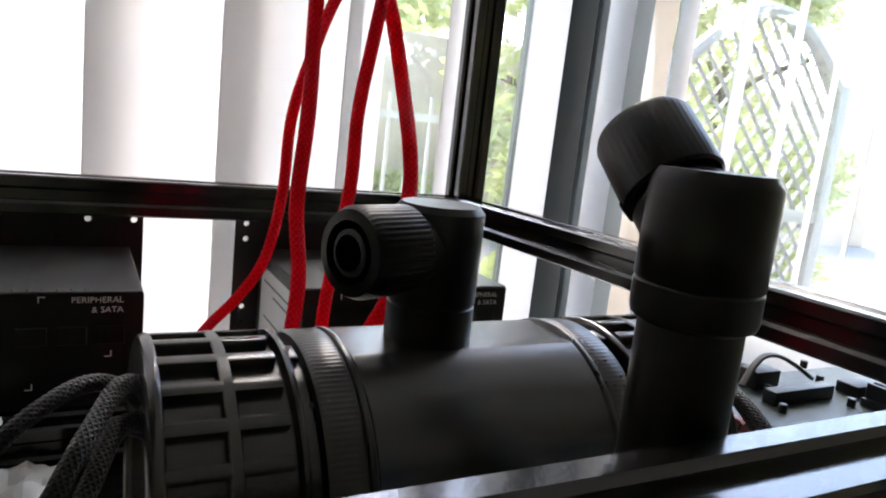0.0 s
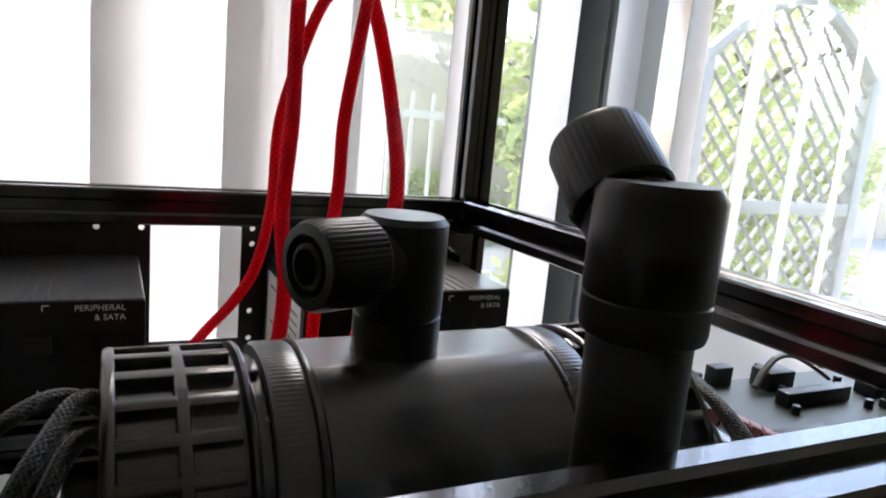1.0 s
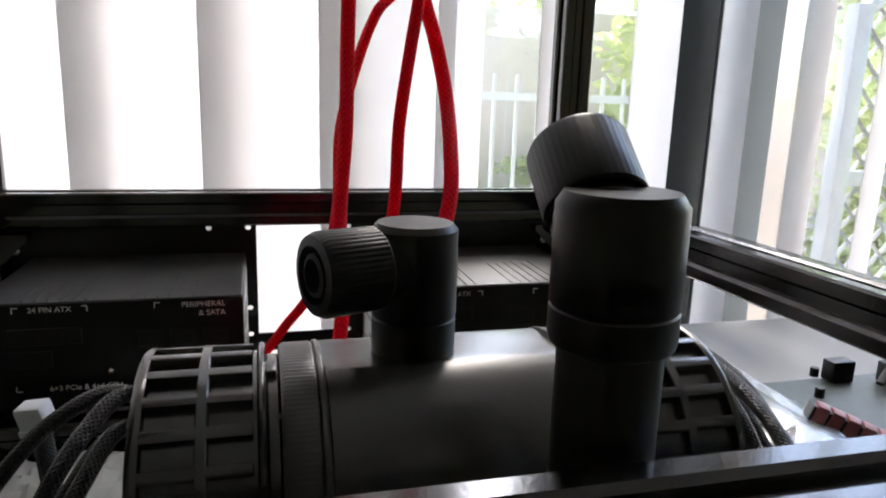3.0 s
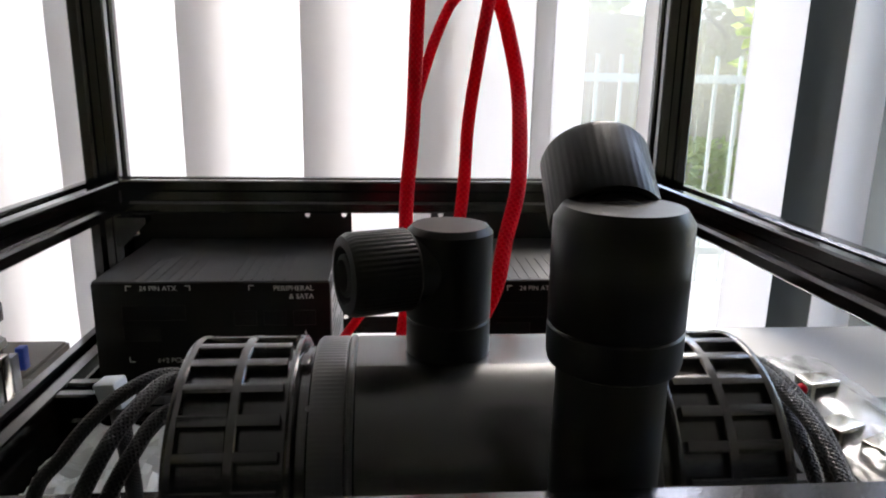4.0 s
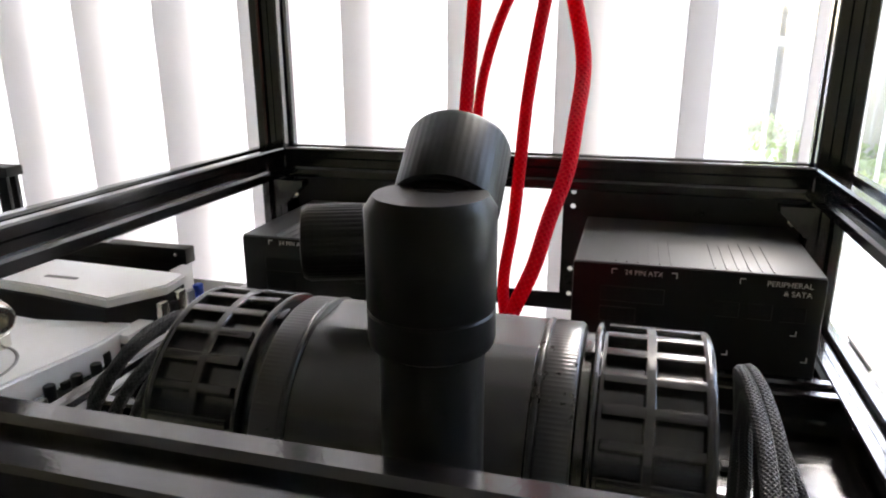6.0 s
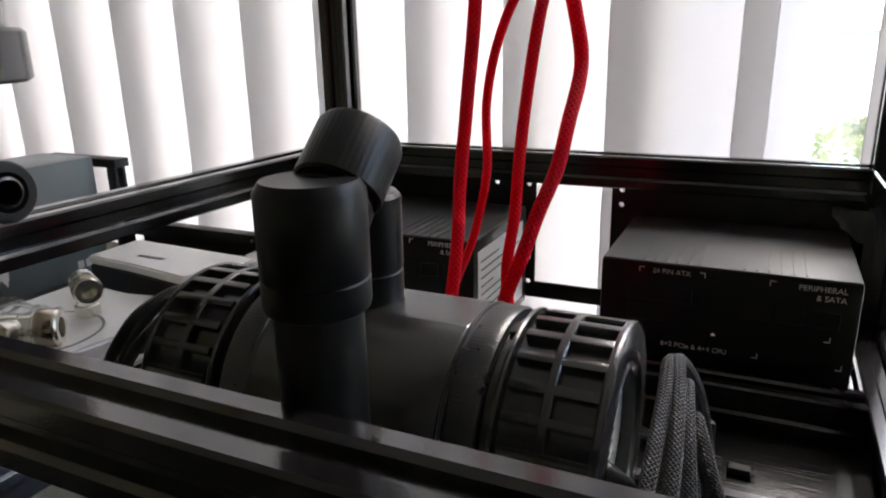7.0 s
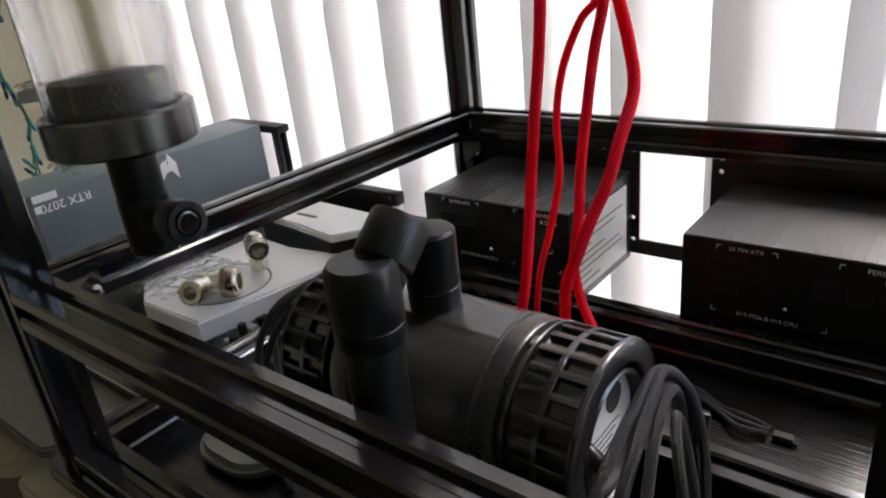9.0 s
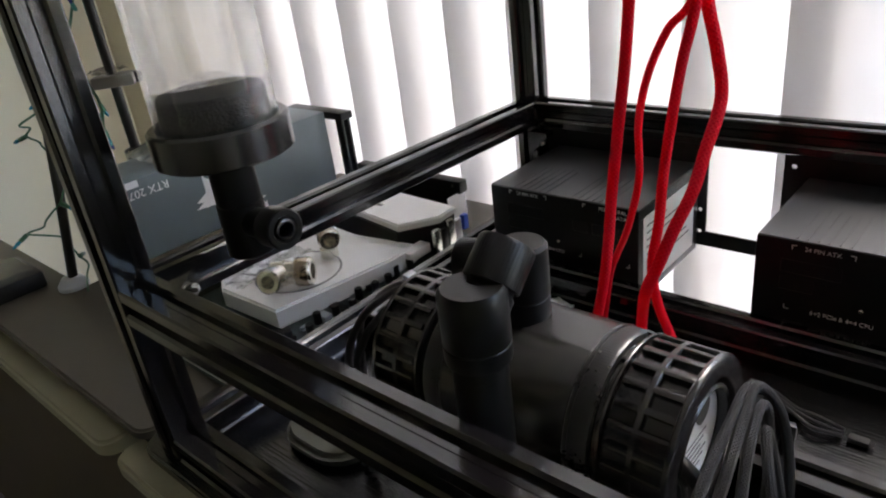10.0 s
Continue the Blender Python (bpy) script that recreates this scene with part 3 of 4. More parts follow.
for side in (-1, 1):
    def PX(d):
        return Matrix.Translation((side * d, 0, pc)) @ Matrix.Rotation(radians(90 * side), 4, "Y")
    part("collar", lathe(bmesh.new(), [(0.036, 0), (0.0406, 0), (0.0415, 0.0006), (0.0417, 0.0012), (0.0415, 0.0019), (0.0407, 0.0023), (0.0411, 0.0027), (0.0413, 0.0030), (0.0413, 0.0110), (0.0404, 0.0122), (0.036, 0.0122)], PX(0.0362), 510, knurl(7, 8, 0.00022, 3)), M_COLLAR, pump, "black knurled collar")
    part("neck", lathe(bmesh.new(), [(0.0372, 0), (0.0380, 0.001), (0.0380, 0.0035), (0.0372, 0.0045)], PX(0.0482), 64), M_ACETAL, pump)
    cover = part("end_cover", lathe(bmesh.new(), [(0.030, 0), (0.0405, 0), (0.0415, 0.0005), (0.0418, 0.0012), (0.0415, 0.0019), (0.0400, 0.0023), (0.0388, 0.0026), (0.0388, 0.0304), (0.0402, 0.0306), (0.0414, 0.0309), (0.0418, 0.0316), (0.0418, 0.0326), (0.0412, 0.0336), (0.0400, 0.0341), (0.0315, 0.034), (0.0305, 0.032), (0.0305, 0.025), (0, 0.025)], PX(0.0522), 96), M_COVER, pump, "ribbed black end cover")
    part("band", lathe(bmesh.new(), [(0.0384, 0.0146), (0.0413, 0.0149), (0.0417, 0.0153), (0.0417, 0.0176), (0.0413, 0.0180), (0.0384, 0.0183)], PX(0.0522), 96), M_COVER, cover)
    bm = bmesh.new()
    box(bm, (-0.0017, 0.0384, 0.0036), (0.0017, 0.0416, 0.0312), 0.0004, 2)
    rib_me = None
    for k in range(26):
        if rib_me is None:
            o = part("rib", bm, M_COVER, cover)
            rib_me = o.data
        else:
            o = new("rib", rib_me)
            o.parent = cover
        o.matrix_basis = PX(0.0522) @ Matrix.Rotation(2 * math.pi * (k + 0.5) / 26, 4, "Z")
    for k in range(4):
        tb = part("tab", boxed((-0.0035, 0.0375, -0.0028), (0.0035, 0.0402, 0.0012), 0.0009), M_COVER, cover)
        tb.matrix_basis = PX(0.0522) @ Matrix.Rotation(math.pi * k / 2 + 0.16 * side, 4, "Z")
    part("lip", lathe(bmesh.new(), [(0.0258, 0.024), (0.0258, 0.0335), (0.0270, 0.0345), (0.0282, 0.0335), (0.0282, 0.024)], PX(0.0515), 64), M_ACETAL, cover)
    part("sticker", lathe(bmesh.new(), [(0, 0.0290), (0.0250, 0.0290), (0.0250, 0.024)], PX(0.0515), 48), M_STICK, cover, "white round pump sticker")
    bm = bmesh.new()
    E = PX(0.0515)
    lathe(bm, [(0, 0.0293), (0.0072, 0.0293), (0.0072, 0.0288)], E @ Matrix.Translation((-0.012, 0.0075, 0)), 24)
    part("emblem", bm, M_BLACKPL, cover)
    bm = bmesh.new()
    for r in range(6):
        q = boxed((0.0 + r * 0.0032, -0.012, 0.0288), (0.0008 + r * 0.0032, 0.012 - 0.003 * (r % 3), 0.0293))
        me = bpy.data.meshes.new("t")
        q.transform(E)
        q.to_mesh(me)
        q.free()
        bm.from_mesh(me)
        bpy.data.meshes.remove(me)
    part("print_bar", bm, M_INKDIM, cover, smooth=False)
part("bracket", boxed((-0.03, -0.03, 0.0), (0.03, 0.03, 0.06), 0.003), M_PANEL, pump)


# ---- hose fittings ----
def ridged(profile, lo, hi, m, seg=72, amp=0.0004, every=2):
    return lathe(bmesh.new(), profile, m, seg, knurl(lo, hi, amp, every))


def fitting_a():
    base = Vector((0.0925, 0.1745, 0.2880))
    t = thing("elbow_fitting", "matte black right-angle hose fitting screwed into the pump top", "fitting", base)
    part("stem", lathe(bmesh.new(), [(0.0, 0), (0.0128, 0), (0.0128, 0.0104), (0.0123, 0.0109), (0.0127, 0.0115), (0.0129, 0.0122), (0.0129, 0.0376), (0.0113, 0.0394), (0, 0.0394)], seg=64), M_FIT, t)
    way = Vector((-0.93, -0.36, 0.0)).normalized()
    m = axis(Vector((0, 0, 0.0271)), way)
    part("arm", lathe(bmesh.new(), [(0.0105, 0.005), (0.0105, 0.0145)], m, 48), M_FIT, t)
    cap = part("cap", ridged([(0.0095, 0.0132), (0.0112, 0.0132), (0.0122, 0.0142), (0.0122, 0.031), (0.0112, 0.033), (0.0085, 0.0335), (0.008, 0.0325), (0.008, 0.022), (0, 0.022)], 2, 3, m, 144, 0.00022, 3), M_FIT, t, "ribbed compression cap")
    part("barb", lathe(bmesh.new(), [(0.0062, 0.0215), (0.0062, 0.033), (0.0048, 0.0335), (0.0046, 0.0225), (0, 0.0225)], m, 40), M_BORE, cap)


def fitting_b():
    base = Vector((0.1206, 0.1045, DESK + 0.0005))
    t = thing("swivel_fitting", "tall matte black swivel hose fitting with tilted cap before pump", "fitting", base)
    lift = 0.205 - base.z
    part("tube", lathe(bmesh.new(), [(0, 0), (0.0115, 0), (0.0115, lift + 0.1075), (0.0112, lift + 0.109)], seg=64), M_FIT, t)
    part("swivel_body", lathe(bmesh.new(), [(r, z + lift) for r, z in ((0.0108, 0.1075), (0.0134, 0.109), (0.0138, 0.1105), (0.0138, 0.1165), (0.0134, 0.117), (0.0138, 0.1176), (0.0138, 0.1386), (0.0120, 0.1413), (0, 0.1413))], seg=72), M_FIT, t)
    way = Vector((0.005, 0.729, 0.685)).normalized()
    m = axis(Vector((0, 0, lift + 0.1252)), way)
    part("joint", lathe(bmesh.new(), [(0.0112, 0.002), (0.0112, 0.0125), (0.0100, 0.0140), (0.0100, 0.0175)], m, 56), M_FIT, t)
    cap = part("cap", ridged([(0.0096, 0.0158), (0.0112, 0.0152), (0.0120, 0.0158), (0.0121, 0.0166), (0.0121, 0.0322), (0.0113, 0.0338), (0.0088, 0.0343), (0.0084, 0.0333), (0.0084, 0.022), (0, 0.022)], 3, 4, m, 180, 0.0001, 4), M_FIT, t, "ribbed tilted compression cap")
    notch = part("notch", boxed((-0.0042, -0.0006, 0.0), (0.0042, 0.0008, 0.0022), 0.0006), M_BORE, cap, "dark wrench notch at the foot of the cap")
    notch.matrix_basis = m @ Matrix.Rotation(radians(35), 4, "Z") @ Matrix.Translation((0, -0.0116, 0.0150))
    part("barb", lathe(bmesh.new(), [(0.0062, 0.0215), (0.0062, 0.0338), (0.0048, 0.0343), (0.0046, 0.0225), (0, 0.0225)], m, 40), M_BORE, cap)
    part("inlet", lathe(bmesh.new(), [(0.0105, 0), (0.0105, 0.045)], axis(Vector((0, 0.005, lift + 0.018)), (0, 1, 0.1)), 40), M_FIT, t)


fitting_a()
fitting_b()

# ---- red sleeved cables ----
STRANDS = (
    ((0.094, 0.295, 0.66), (0.091, 0.295, 0.50), (0.087, 0.292, 0.40), (0.085, 0.285, 0.35), (0.082, 0.282, 0.31), (0.083, 0.275, 0.28), (0.080, 0.273, 0.25), (0.072, 0.272, 0.20), (0.07, 0.285, DESK + 0.004)),
    ((0.118, 0.300, 0.66), (0.124, 0.306, 0.48), (0.116, 0.312, 0.42), (0.102, 0.310, 0.40), (0.092, 0.307, 0.375), (0.085, 0.310, 0.345), (0.084, 0.313, 0.31), (0.078, 0.313, 0.28), (0.069, 0.321, 0.26), (0.057, 0.334, 0.24), (0.042, 0.35, 0.21), (0.03, 0.36, DESK + 0.004)),
    ((0.122, 0.300, 0.66), (0.128, 0.300, 0.48), (0.122, 0.301, 0.42), (0.116, 0.298, 0.385), (0.111, 0.297, 0.35), (0.109, 0.293, 0.32), (0.106, 0.295, 0.29), (0.102, 0.295, 0.26), (0.104, 0.30, 0.23), (0.113, 0.305, 0.20), (0.125, 0.31, DESK + 0.004)),
    ((0.116, 0.306, 0.66), (0.116, 0.310, 0.48), (0.122, 0.312, 0.42), (0.130, 0.310, 0.39), (0.135, 0.306, 0.365), (0.134, 0.290, 0.34), (0.132, 0.280, 0.32), (0.126, 0.271, 0.30), (0.121, 0.263, 0.28), (0.113, 0.265, 0.26), (0.103, 0.28, 0.23), (0.095, 0.29, DESK + 0.004)),
)
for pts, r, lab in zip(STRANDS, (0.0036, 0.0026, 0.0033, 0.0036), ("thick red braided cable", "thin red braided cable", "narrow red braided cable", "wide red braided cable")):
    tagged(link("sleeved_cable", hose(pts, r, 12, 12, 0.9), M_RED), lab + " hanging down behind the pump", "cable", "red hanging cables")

# ---- black pump leads ----
def leads(name, base, lines, r, lab):
    t = thing(name, lab, "cable", base)
    for ln in lines:
        part("strand", hose([Vector(p) - Vector(base) for p in ln], r, 10, 10), M_BLKBRAID, t)
    return t
right = (
    ((0.196, 0.097, DESK + 0.004), (0.197, 0.103, 0.20), (0.199, 0.115, 0.241), (0.200, 0.136, 0.264), (0.1995, 0.163, 0.2742), (0.198, 0.189, 0.2750), (0.202, 0.208, 0.258), (0.206, 0.216, 0.225), (0.209, 0.219, 0.19), (0.211, 0.220, DESK + 0.004)),
    ((0.207, 0.102, DESK + 0.004), (0.207, 0.109, 0.20), (0.206, 0.125, 0.241), (0.205, 0.148, 0.2645), (0.2025, 0.171, 0.2750), (0.2005, 0.192, 0.2742), (0.207, 0.206, 0.254), (0.213, 0.209, 0.22), (0.216, 0.206, 0.18), (0.218, 0.204, DESK + 0.004)),
    ((0.218, 0.112, DESK + 0.004), (0.216, 0.122, 0.195), (0.212, 0.142, 0.236), (0.2075, 0.162, 0.2600), (0.2045, 0.180, 0.2685), (0.2035, 0.194, 0.2640), (0.204, 0.202, 0.248), (0.206, 0.201, 0.22), (0.205, 0.199, DESK + 0.004)),
    ((0.231, 0.131, DESK + 0.004), (0.231, 0.140, 0.19), (0.224, 0.157, 0.224), (0.213, 0.173, 0.250), (0.2075, 0.186, 0.2575), (0.211, 0.189, 0.240), (0.219, 0.183, 0.21), (0.224, 0.178, DESK + 0.004)),
    ((0.179, 0.150, 0.252), (0.189, 0.147, 0.247), (0.194, 0.134, 0.234), (0.194, 0.120, 0.213), (0.194, 0.111, 0.185), (0.194, 0.106, DESK + 0.004)),
    ((0.201, 0.108, DESK + 0.004), (0.202, 0.118, 0.20), (0.203, 0.138, 0.238), (0.2025, 0.160, 0.262), (0.201, 0.182, 0.2690), (0.2015, 0.196, 0.262), (0.203, 0.206, 0.24), (0.204, 0.209, 0.21), (0.204, 0.210, DESK + 0.004)),
)
bundle = leads("pump_lead", (0.228, 0.18, DESK), right, 0.0024, "bundle of black braided pump leads drooping to the desk")
pg = part("plug", boxed((-0.0032, -0.0032, 0), (0.0032, 0.0032, 0.016), 0.0012), M_BLACKPL, bundle, "small black plug among the leads")
pg.matrix_basis = pose(0.209 - 0.228, 0.211 - 0.18, 0.226 - DESK, -14, 6, 20)
st = part("plug", lathe(bmesh.new(), [(0, 0), (0.0042, 0), (0.0046, 0.001), (0.0040, 0.014), (0.0030, 0.016), (0, 0.016)], seg=20), M_BLACKPL, bundle, "short black strain relief at the sticker")
st.matrix_basis = axis((0.1795 - 0.228, 0.153 - 0.18, 0.254 - DESK), (0.9, -0.15, -0.4))
left = (
    ((0.026, 0.176, 0.266), (0.0125, 0.168, 0.2822), (0.0035, 0.151, 0.2785), (-0.0045, 0.142, 0.2655), (-0.011, 0.138, 0.249), (-0.016, 0.138, 0.225), (-0.020, 0.138, DESK + 0.004)),
    ((0.026, 0.174, 0.262), (0.0115, 0.163, 0.2745), (0.004, 0.149, 0.2680), (-0.003, 0.141, 0.253), (-0.008, 0.138, 0.232), (-0.012, 0.137, DESK + 0.004)),
    ((0.026, 0.182, 0.258), (0.009, 0.175, 0.2685), (-0.003, 0.165, 0.258), (-0.013, 0.160, 0.236), (-0.020, 0.158, 0.206), (-0.024, 0.158, DESK + 0.004)),
    ((0.026, 0.186, 0.260), (0.008, 0.182, 0.2770), (-0.008, 0.174, 0.2735), (-0.023, 0.168, 0.258), (-0.034, 0.165, 0.237), (-0.041, 0.164, DESK + 0.004)),
)
leads("pump_lead", (-0.04, 0.17, DESK), left, 0.0023, "bundle of black braided pump leads arching to the desk")

# ---- reservoir ----
RX, RY = -0.077, 0.131
res = thing("reservoir", "clear acrylic tube reservoir with a black base and outlet fitting", "reservoir", (RX, RY, 0.312))
part("base_ring", lathe(bmesh.new(), [(0, 0.053), (0.037, 0.053), (0.0392, 0.0545), (0.0392, 0.072), (0.0375, 0.0735), (0.034, 0.0735), (0.034, 0.066), (0, 0.066)], seg=80), M_RUBBER, res)
part("foam", lathe(bmesh.new(), [(0, 0.067), (0.0285, 0.067), (0.0297, 0.069), (0.0297, 0.088), (0.0285, 0.090), (0, 0.090)], seg=64), M_FOAM, res, "dark porous insert inside the tube")
part("tube", lathe(bmesh.new(), [(0.0335, 0.0665), (0.0335, 0.24), (0.0305, 0.24), (0.0305, 0.0665), (0.0335, 0.0665)], seg=80), M_TUBE, res, "clear acrylic tube")
part("top_cap", lathe(bmesh.new(), [(0, 0.235), (0.0392, 0.235), (0.0392, 0.262), (0.036, 0.265), (0, 0.265)], seg=64), M_ACETAL, res)
part("arm", boxed((-0.062, -0.012, 0.240), (-0.035, 0.004, 0.256), 0.002), M_ALU, res)
part("arm", boxed((-0.075, -0.046, 0.240), (-0.05, -0.011, 0.256), 0.002), M_ALU, res)
part("collar", lathe(bmesh.new(), [(0.0125, 0.0475), (0.0135, 0.048), (0.0135, 0.0525), (0.0125, 0.053)], seg=40), M_BRASS_REFL, res, "polished brass collar")
part("neck", lathe(bmesh.new(), [(0.0128, 0.024), (0.0132, 0.025), (0.0132, 0.0465), (0.012, 0.0475)], seg=56), M_FIT, res)
part("tee", lathe(bmesh.new(), [(0, -0.009), (0.0125, -0.009), (0.0138, -0.0075), (0.0138, 0.0235), (0.012, 0.0245)], seg=56), M_FIT, res)
way = Vector((0.97, -0.02, 0.05)).normalized()
m = axis(Vector((0.008, 0, 0.0125)), way)
part("outlet", lathe(bmesh.new(), [(0.0088, 0), (0.0088, 0.018), (0.0112, 0.0195), (0.0118, 0.0205), (0.0118, 0.0335), (0.011, 0.0345), (0.0078, 0.0345), (0.0072, 0.0335), (0.0072, 0.02), (0, 0.02)], m, 56), M_FIT, res)
part("barb", lathe(bmesh.new(), [(0.0060, 0.0195), (0.0060, 0.0345), (0.0050, 0.0350), (0.0048, 0.0215), (0, 0.0215)], m, 40), M_ACETAL, res)

# ---- graphics card carton and what stands by it ----
tagged(link("carton", boxed((-0.398, 0.150, DESK), (-0.336, 0.300, 0.190), 0.002), M_PAD), "flat grey-green carton lying beside the board", "box")
gb = thing("graphics_card_box", "dark slate carton of a graphics card standing upside down", "box", (-0.40, 0.185, DESK))
BH = 0.119
part("carton", boxed((-0.075, 0, 0), (0, 0.268, BH), 0.0012), M_BOX, gb)
R = Matrix.Rotation(radians(90), 4, "Z") @ Matrix.Rotation(radians(90), 4, "X") @ Matrix.Rotation(radians(180), 4, "Z")
def on_box(y, z):
    return Matrix.Translation((0.0003, y, z)) @ R
words("RTX 2070", 0.0118, on_box(0.030, 0.1045), M_WHITE, gb)
for y0, y1, z in ((0.001, 0.024, 0.1112), (0.0005, 0.0065, 0.1010)):
    part("print_bar", boxed((0, y0, z), (0.0004, y1, z + 0.007)), M_WHITE, gb, smooth=False)
bm = bmesh.new()
rg = random.Random(5)
for k in range(56):
    u = k / 55
    y, z = 0.125 + 0.026 * math.sin(u * 7.0) + rg.uniform(-0.006, 0.006), 0.014 + 0.092 * u
    l, a = rg.uniform(0.010, 0.022), rg.uniform(0, 6.3)
    q = [(y + l * math.cos(a + w2) * f2, z + l * math.sin(a + w2) * f2) for w2, f2 in ((0, 1), (1.6, 0.3), (3.1, 0.8), (4.7, 0.3))]
    bm.faces.new([bm.verts.new((0.0003 + 0.00001 * k, yy, zz)) for yy, zz in q])
part("emblem", bm, M_WHITE, gb, "white printed crest", smooth=False)
for k in range(3):
    part("print_bar", boxed((0, 0.232 + 0.0095 * k, 0.010), (0.0004, 0.239 + 0.0095 * k, 0.018)), M_WHITE, gb, smooth=False)
hk = thing("metal_bracket", "black folded metal bracket standing behind the carton", "bracket", (-0.40, 0.462, DESK))
part("top_bar", boxed((-0.09, 0.0, 0.106), (0.02, 0.018, 0.115), 0.001), M_BLACKPL, hk)
for y in (0.002, 0.012):
    part("leg", boxed((0.004, y, 0), (0.016, y + 0.004, 0.1065), 0.0008), M_BLACKPL, hk)

# ---- silver-covered circuit board ----
mb = thing("motherboard", "dark circuit board with silver armour covers lying on the desk", "motherboard", (-0.29, 0.30, DESK))
part("board", boxed((-0.044, -0.165, 0.002), (0.118, 0.145, 0.0045)), M_PCB, mb)
part("foot", boxed((-0.042, -0.16, 0), (0.11, 0.14, 0.002)), M_BLACKPL, mb)
cv = [(0.083, -0.090), (0.092, -0.042), (0.106, 0.034), (0.104, 0.070), (0.03, 0.058), (-0.02, 0.062), (-0.036, 0.062), (-0.036, -0.07), (0.0, -0.092)]
part("armour", outline_slab(cv, 0.0045, 0.0245, 0.002), M_SILVER, mb, "brushed silver cover plate")
part("armour", boxed((0.098, 0.052, 0.012), (0.112, 0.082, 0.022), 0.001), M_SILVER, mb)
sl = [(0.020, 0.073), (0.088, 0.063), (0.113, 0.100), (0.110, 0.128), (-0.04, 0.135), (-0.04, 0.078)]
part("ring_inlay", lathe(bmesh.new(), [(0.0405, 0.0245), (0.0410, 0.0252), (0.0422, 0.0252), (0.0427, 0.0245)], Matrix.Translation((0.040, -0.030, 0)), 72), M_CARD, mb, "thin grey ring on the cover")
part("port_shroud", outline_slab(sl, 0.036, 0.044, 0.0015), M_SILVER, mb, "silver port shroud with an angled tip")
part("shroud_body", outline_slab([(x * 0.97, y) for x, y in sl], 0.0045, 0.0358, 0.001), M_BLACKPL, mb)
for k, (mt, zt) in enumerate(((M_CHROME, 0.034), (M_BLACKPL, 0.03), (M_CHROME, 0.036), (M_CLIP, 0.032))):
    part("port", boxed((0.112, 0.085 + k * 0.011, 0.006), (0.117, 0.094 + k * 0.011, zt), 0.0006), mt, mb)
part("port", boxed((0.1135, 0.129, 0.018), (0.119, 0.136, 0.034), 0.0006), M_BLUE, mb, "blue port")
part("print_bar", boxed((0.005, 0.092, 0.0441), (0.035, 0.0965, 0.0443)), M_INKDIM, mb, smooth=False)
for k in range(4):
    part("memory_slot", boxed((0.045 + k * 0.009, -0.163, 0.0045), (0.051 + k * 0.009, -0.1575, 0.0075)), M_CLIP, mb)
part("edge_connector", boxed((0.02, -0.1645, 0.0045), (0.112, -0.158, 0.010), 0.0008), M_PALE, mb, "long pale edge connector")
rg = random.Random(9)
cap_me = None
for k in range(12):
    x, y = 0.1 + 0.012 * rg.random(), -0.13 + 0.2 * k / 12
    if cap_me is None:
        o = part("capacitor", lathe(bmesh.new(), [(0, 0.011), (0.0033, 0.011), (0.0038, 0.0102), (0.0038, 0)], seg=16), M_BLACKPL, mb)
        cap_me = o.data
    else:
        o = new("capacitor", cap_me)
        o.parent = mb
    o.location = (x + 0.004, y, 0.0045)
for k in range(10):
    part("chip", boxed((0.086 + 0.014 * rg.random(), -0.14 + 0.02 * k, 0.0045), (0.1 + 0.014 * rg.random(), -0.132 + 0.02 * k, 0.0065 + 0.004 * rg.random())), rg.choice((M_BLACKPL, M_CLIP, M_CHROME)), mb, smooth=False)
pb = thing("slot_panel", "black folded slot panel with screw holes standing on desk", "bracket", (-0.29, 0.485, DESK))
part("plate", boxed((-0.09, 0.0, 0), (0.072, 0.0015, 0.034)), M_BLACKPL, pb)
part("flange", boxed((-0.09, -0.012, 0.034), (0.078, 0.0015, 0.0485), 0.001), M_BLACKPL, pb)
part("side", boxed((0.072, -0.028, 0), (0.0735, 0.0015, 0.034)), M_SILVER, pb)
part("screw", lathe(bmesh.new(), [(0, 0.0012), (0.0016, 0.0012), (0.002, 0)], axis((0.068, -0.012, 0.043), (0, -1, 0)), 14), M_CHROME, pb)

# ---- nickel fittings on a plastic bag ----
def crumple(x0, x1, y0, y1, z, amp, seed, nx=26, ny=22, lift=0.0):
    bm = bmesh.new()
    noise.seed_set(seed)
    g = [[bm.verts.new((x0 + (x1 - x0) * i / nx, y0 + (y1 - y0) * j / ny, z + lift * math.sin(math.pi * i / nx) * math.sin(math.pi * j / ny) + amp * (0.5 + 0.5 * noise.noise(Vector((i * 0.33, j * 0.33, seed)))) + amp * 0.6 * abs(noise.noise(Vector((i * 0.55, j * 0.5, seed)))))) for j in range(ny + 1)] for i in range(nx + 1)]
    for i in range(nx):
        for j in range(ny):
            bm.faces.new((g[i][j], g[i + 1][j], g[i + 1][j + 1], g[i][j + 1]))
    r = bmesh.ops.extrude_face_region(bm, geom=bm.faces[:])
    bmesh.ops.translate(bm, verts=[v for v in r["geom"] if isinstance(v, bmesh.types.BMVert)], vec=(0, 0, 0.0006))
    return bm
tagged(link("plastic_bag", crumple(-0.330, -0.262, 0.212, 0.300, 0.1782, 0.008, 4, 26, 26), M_BAG), "crumpled clear plastic bag lying on the silver cover", "plastic bag")
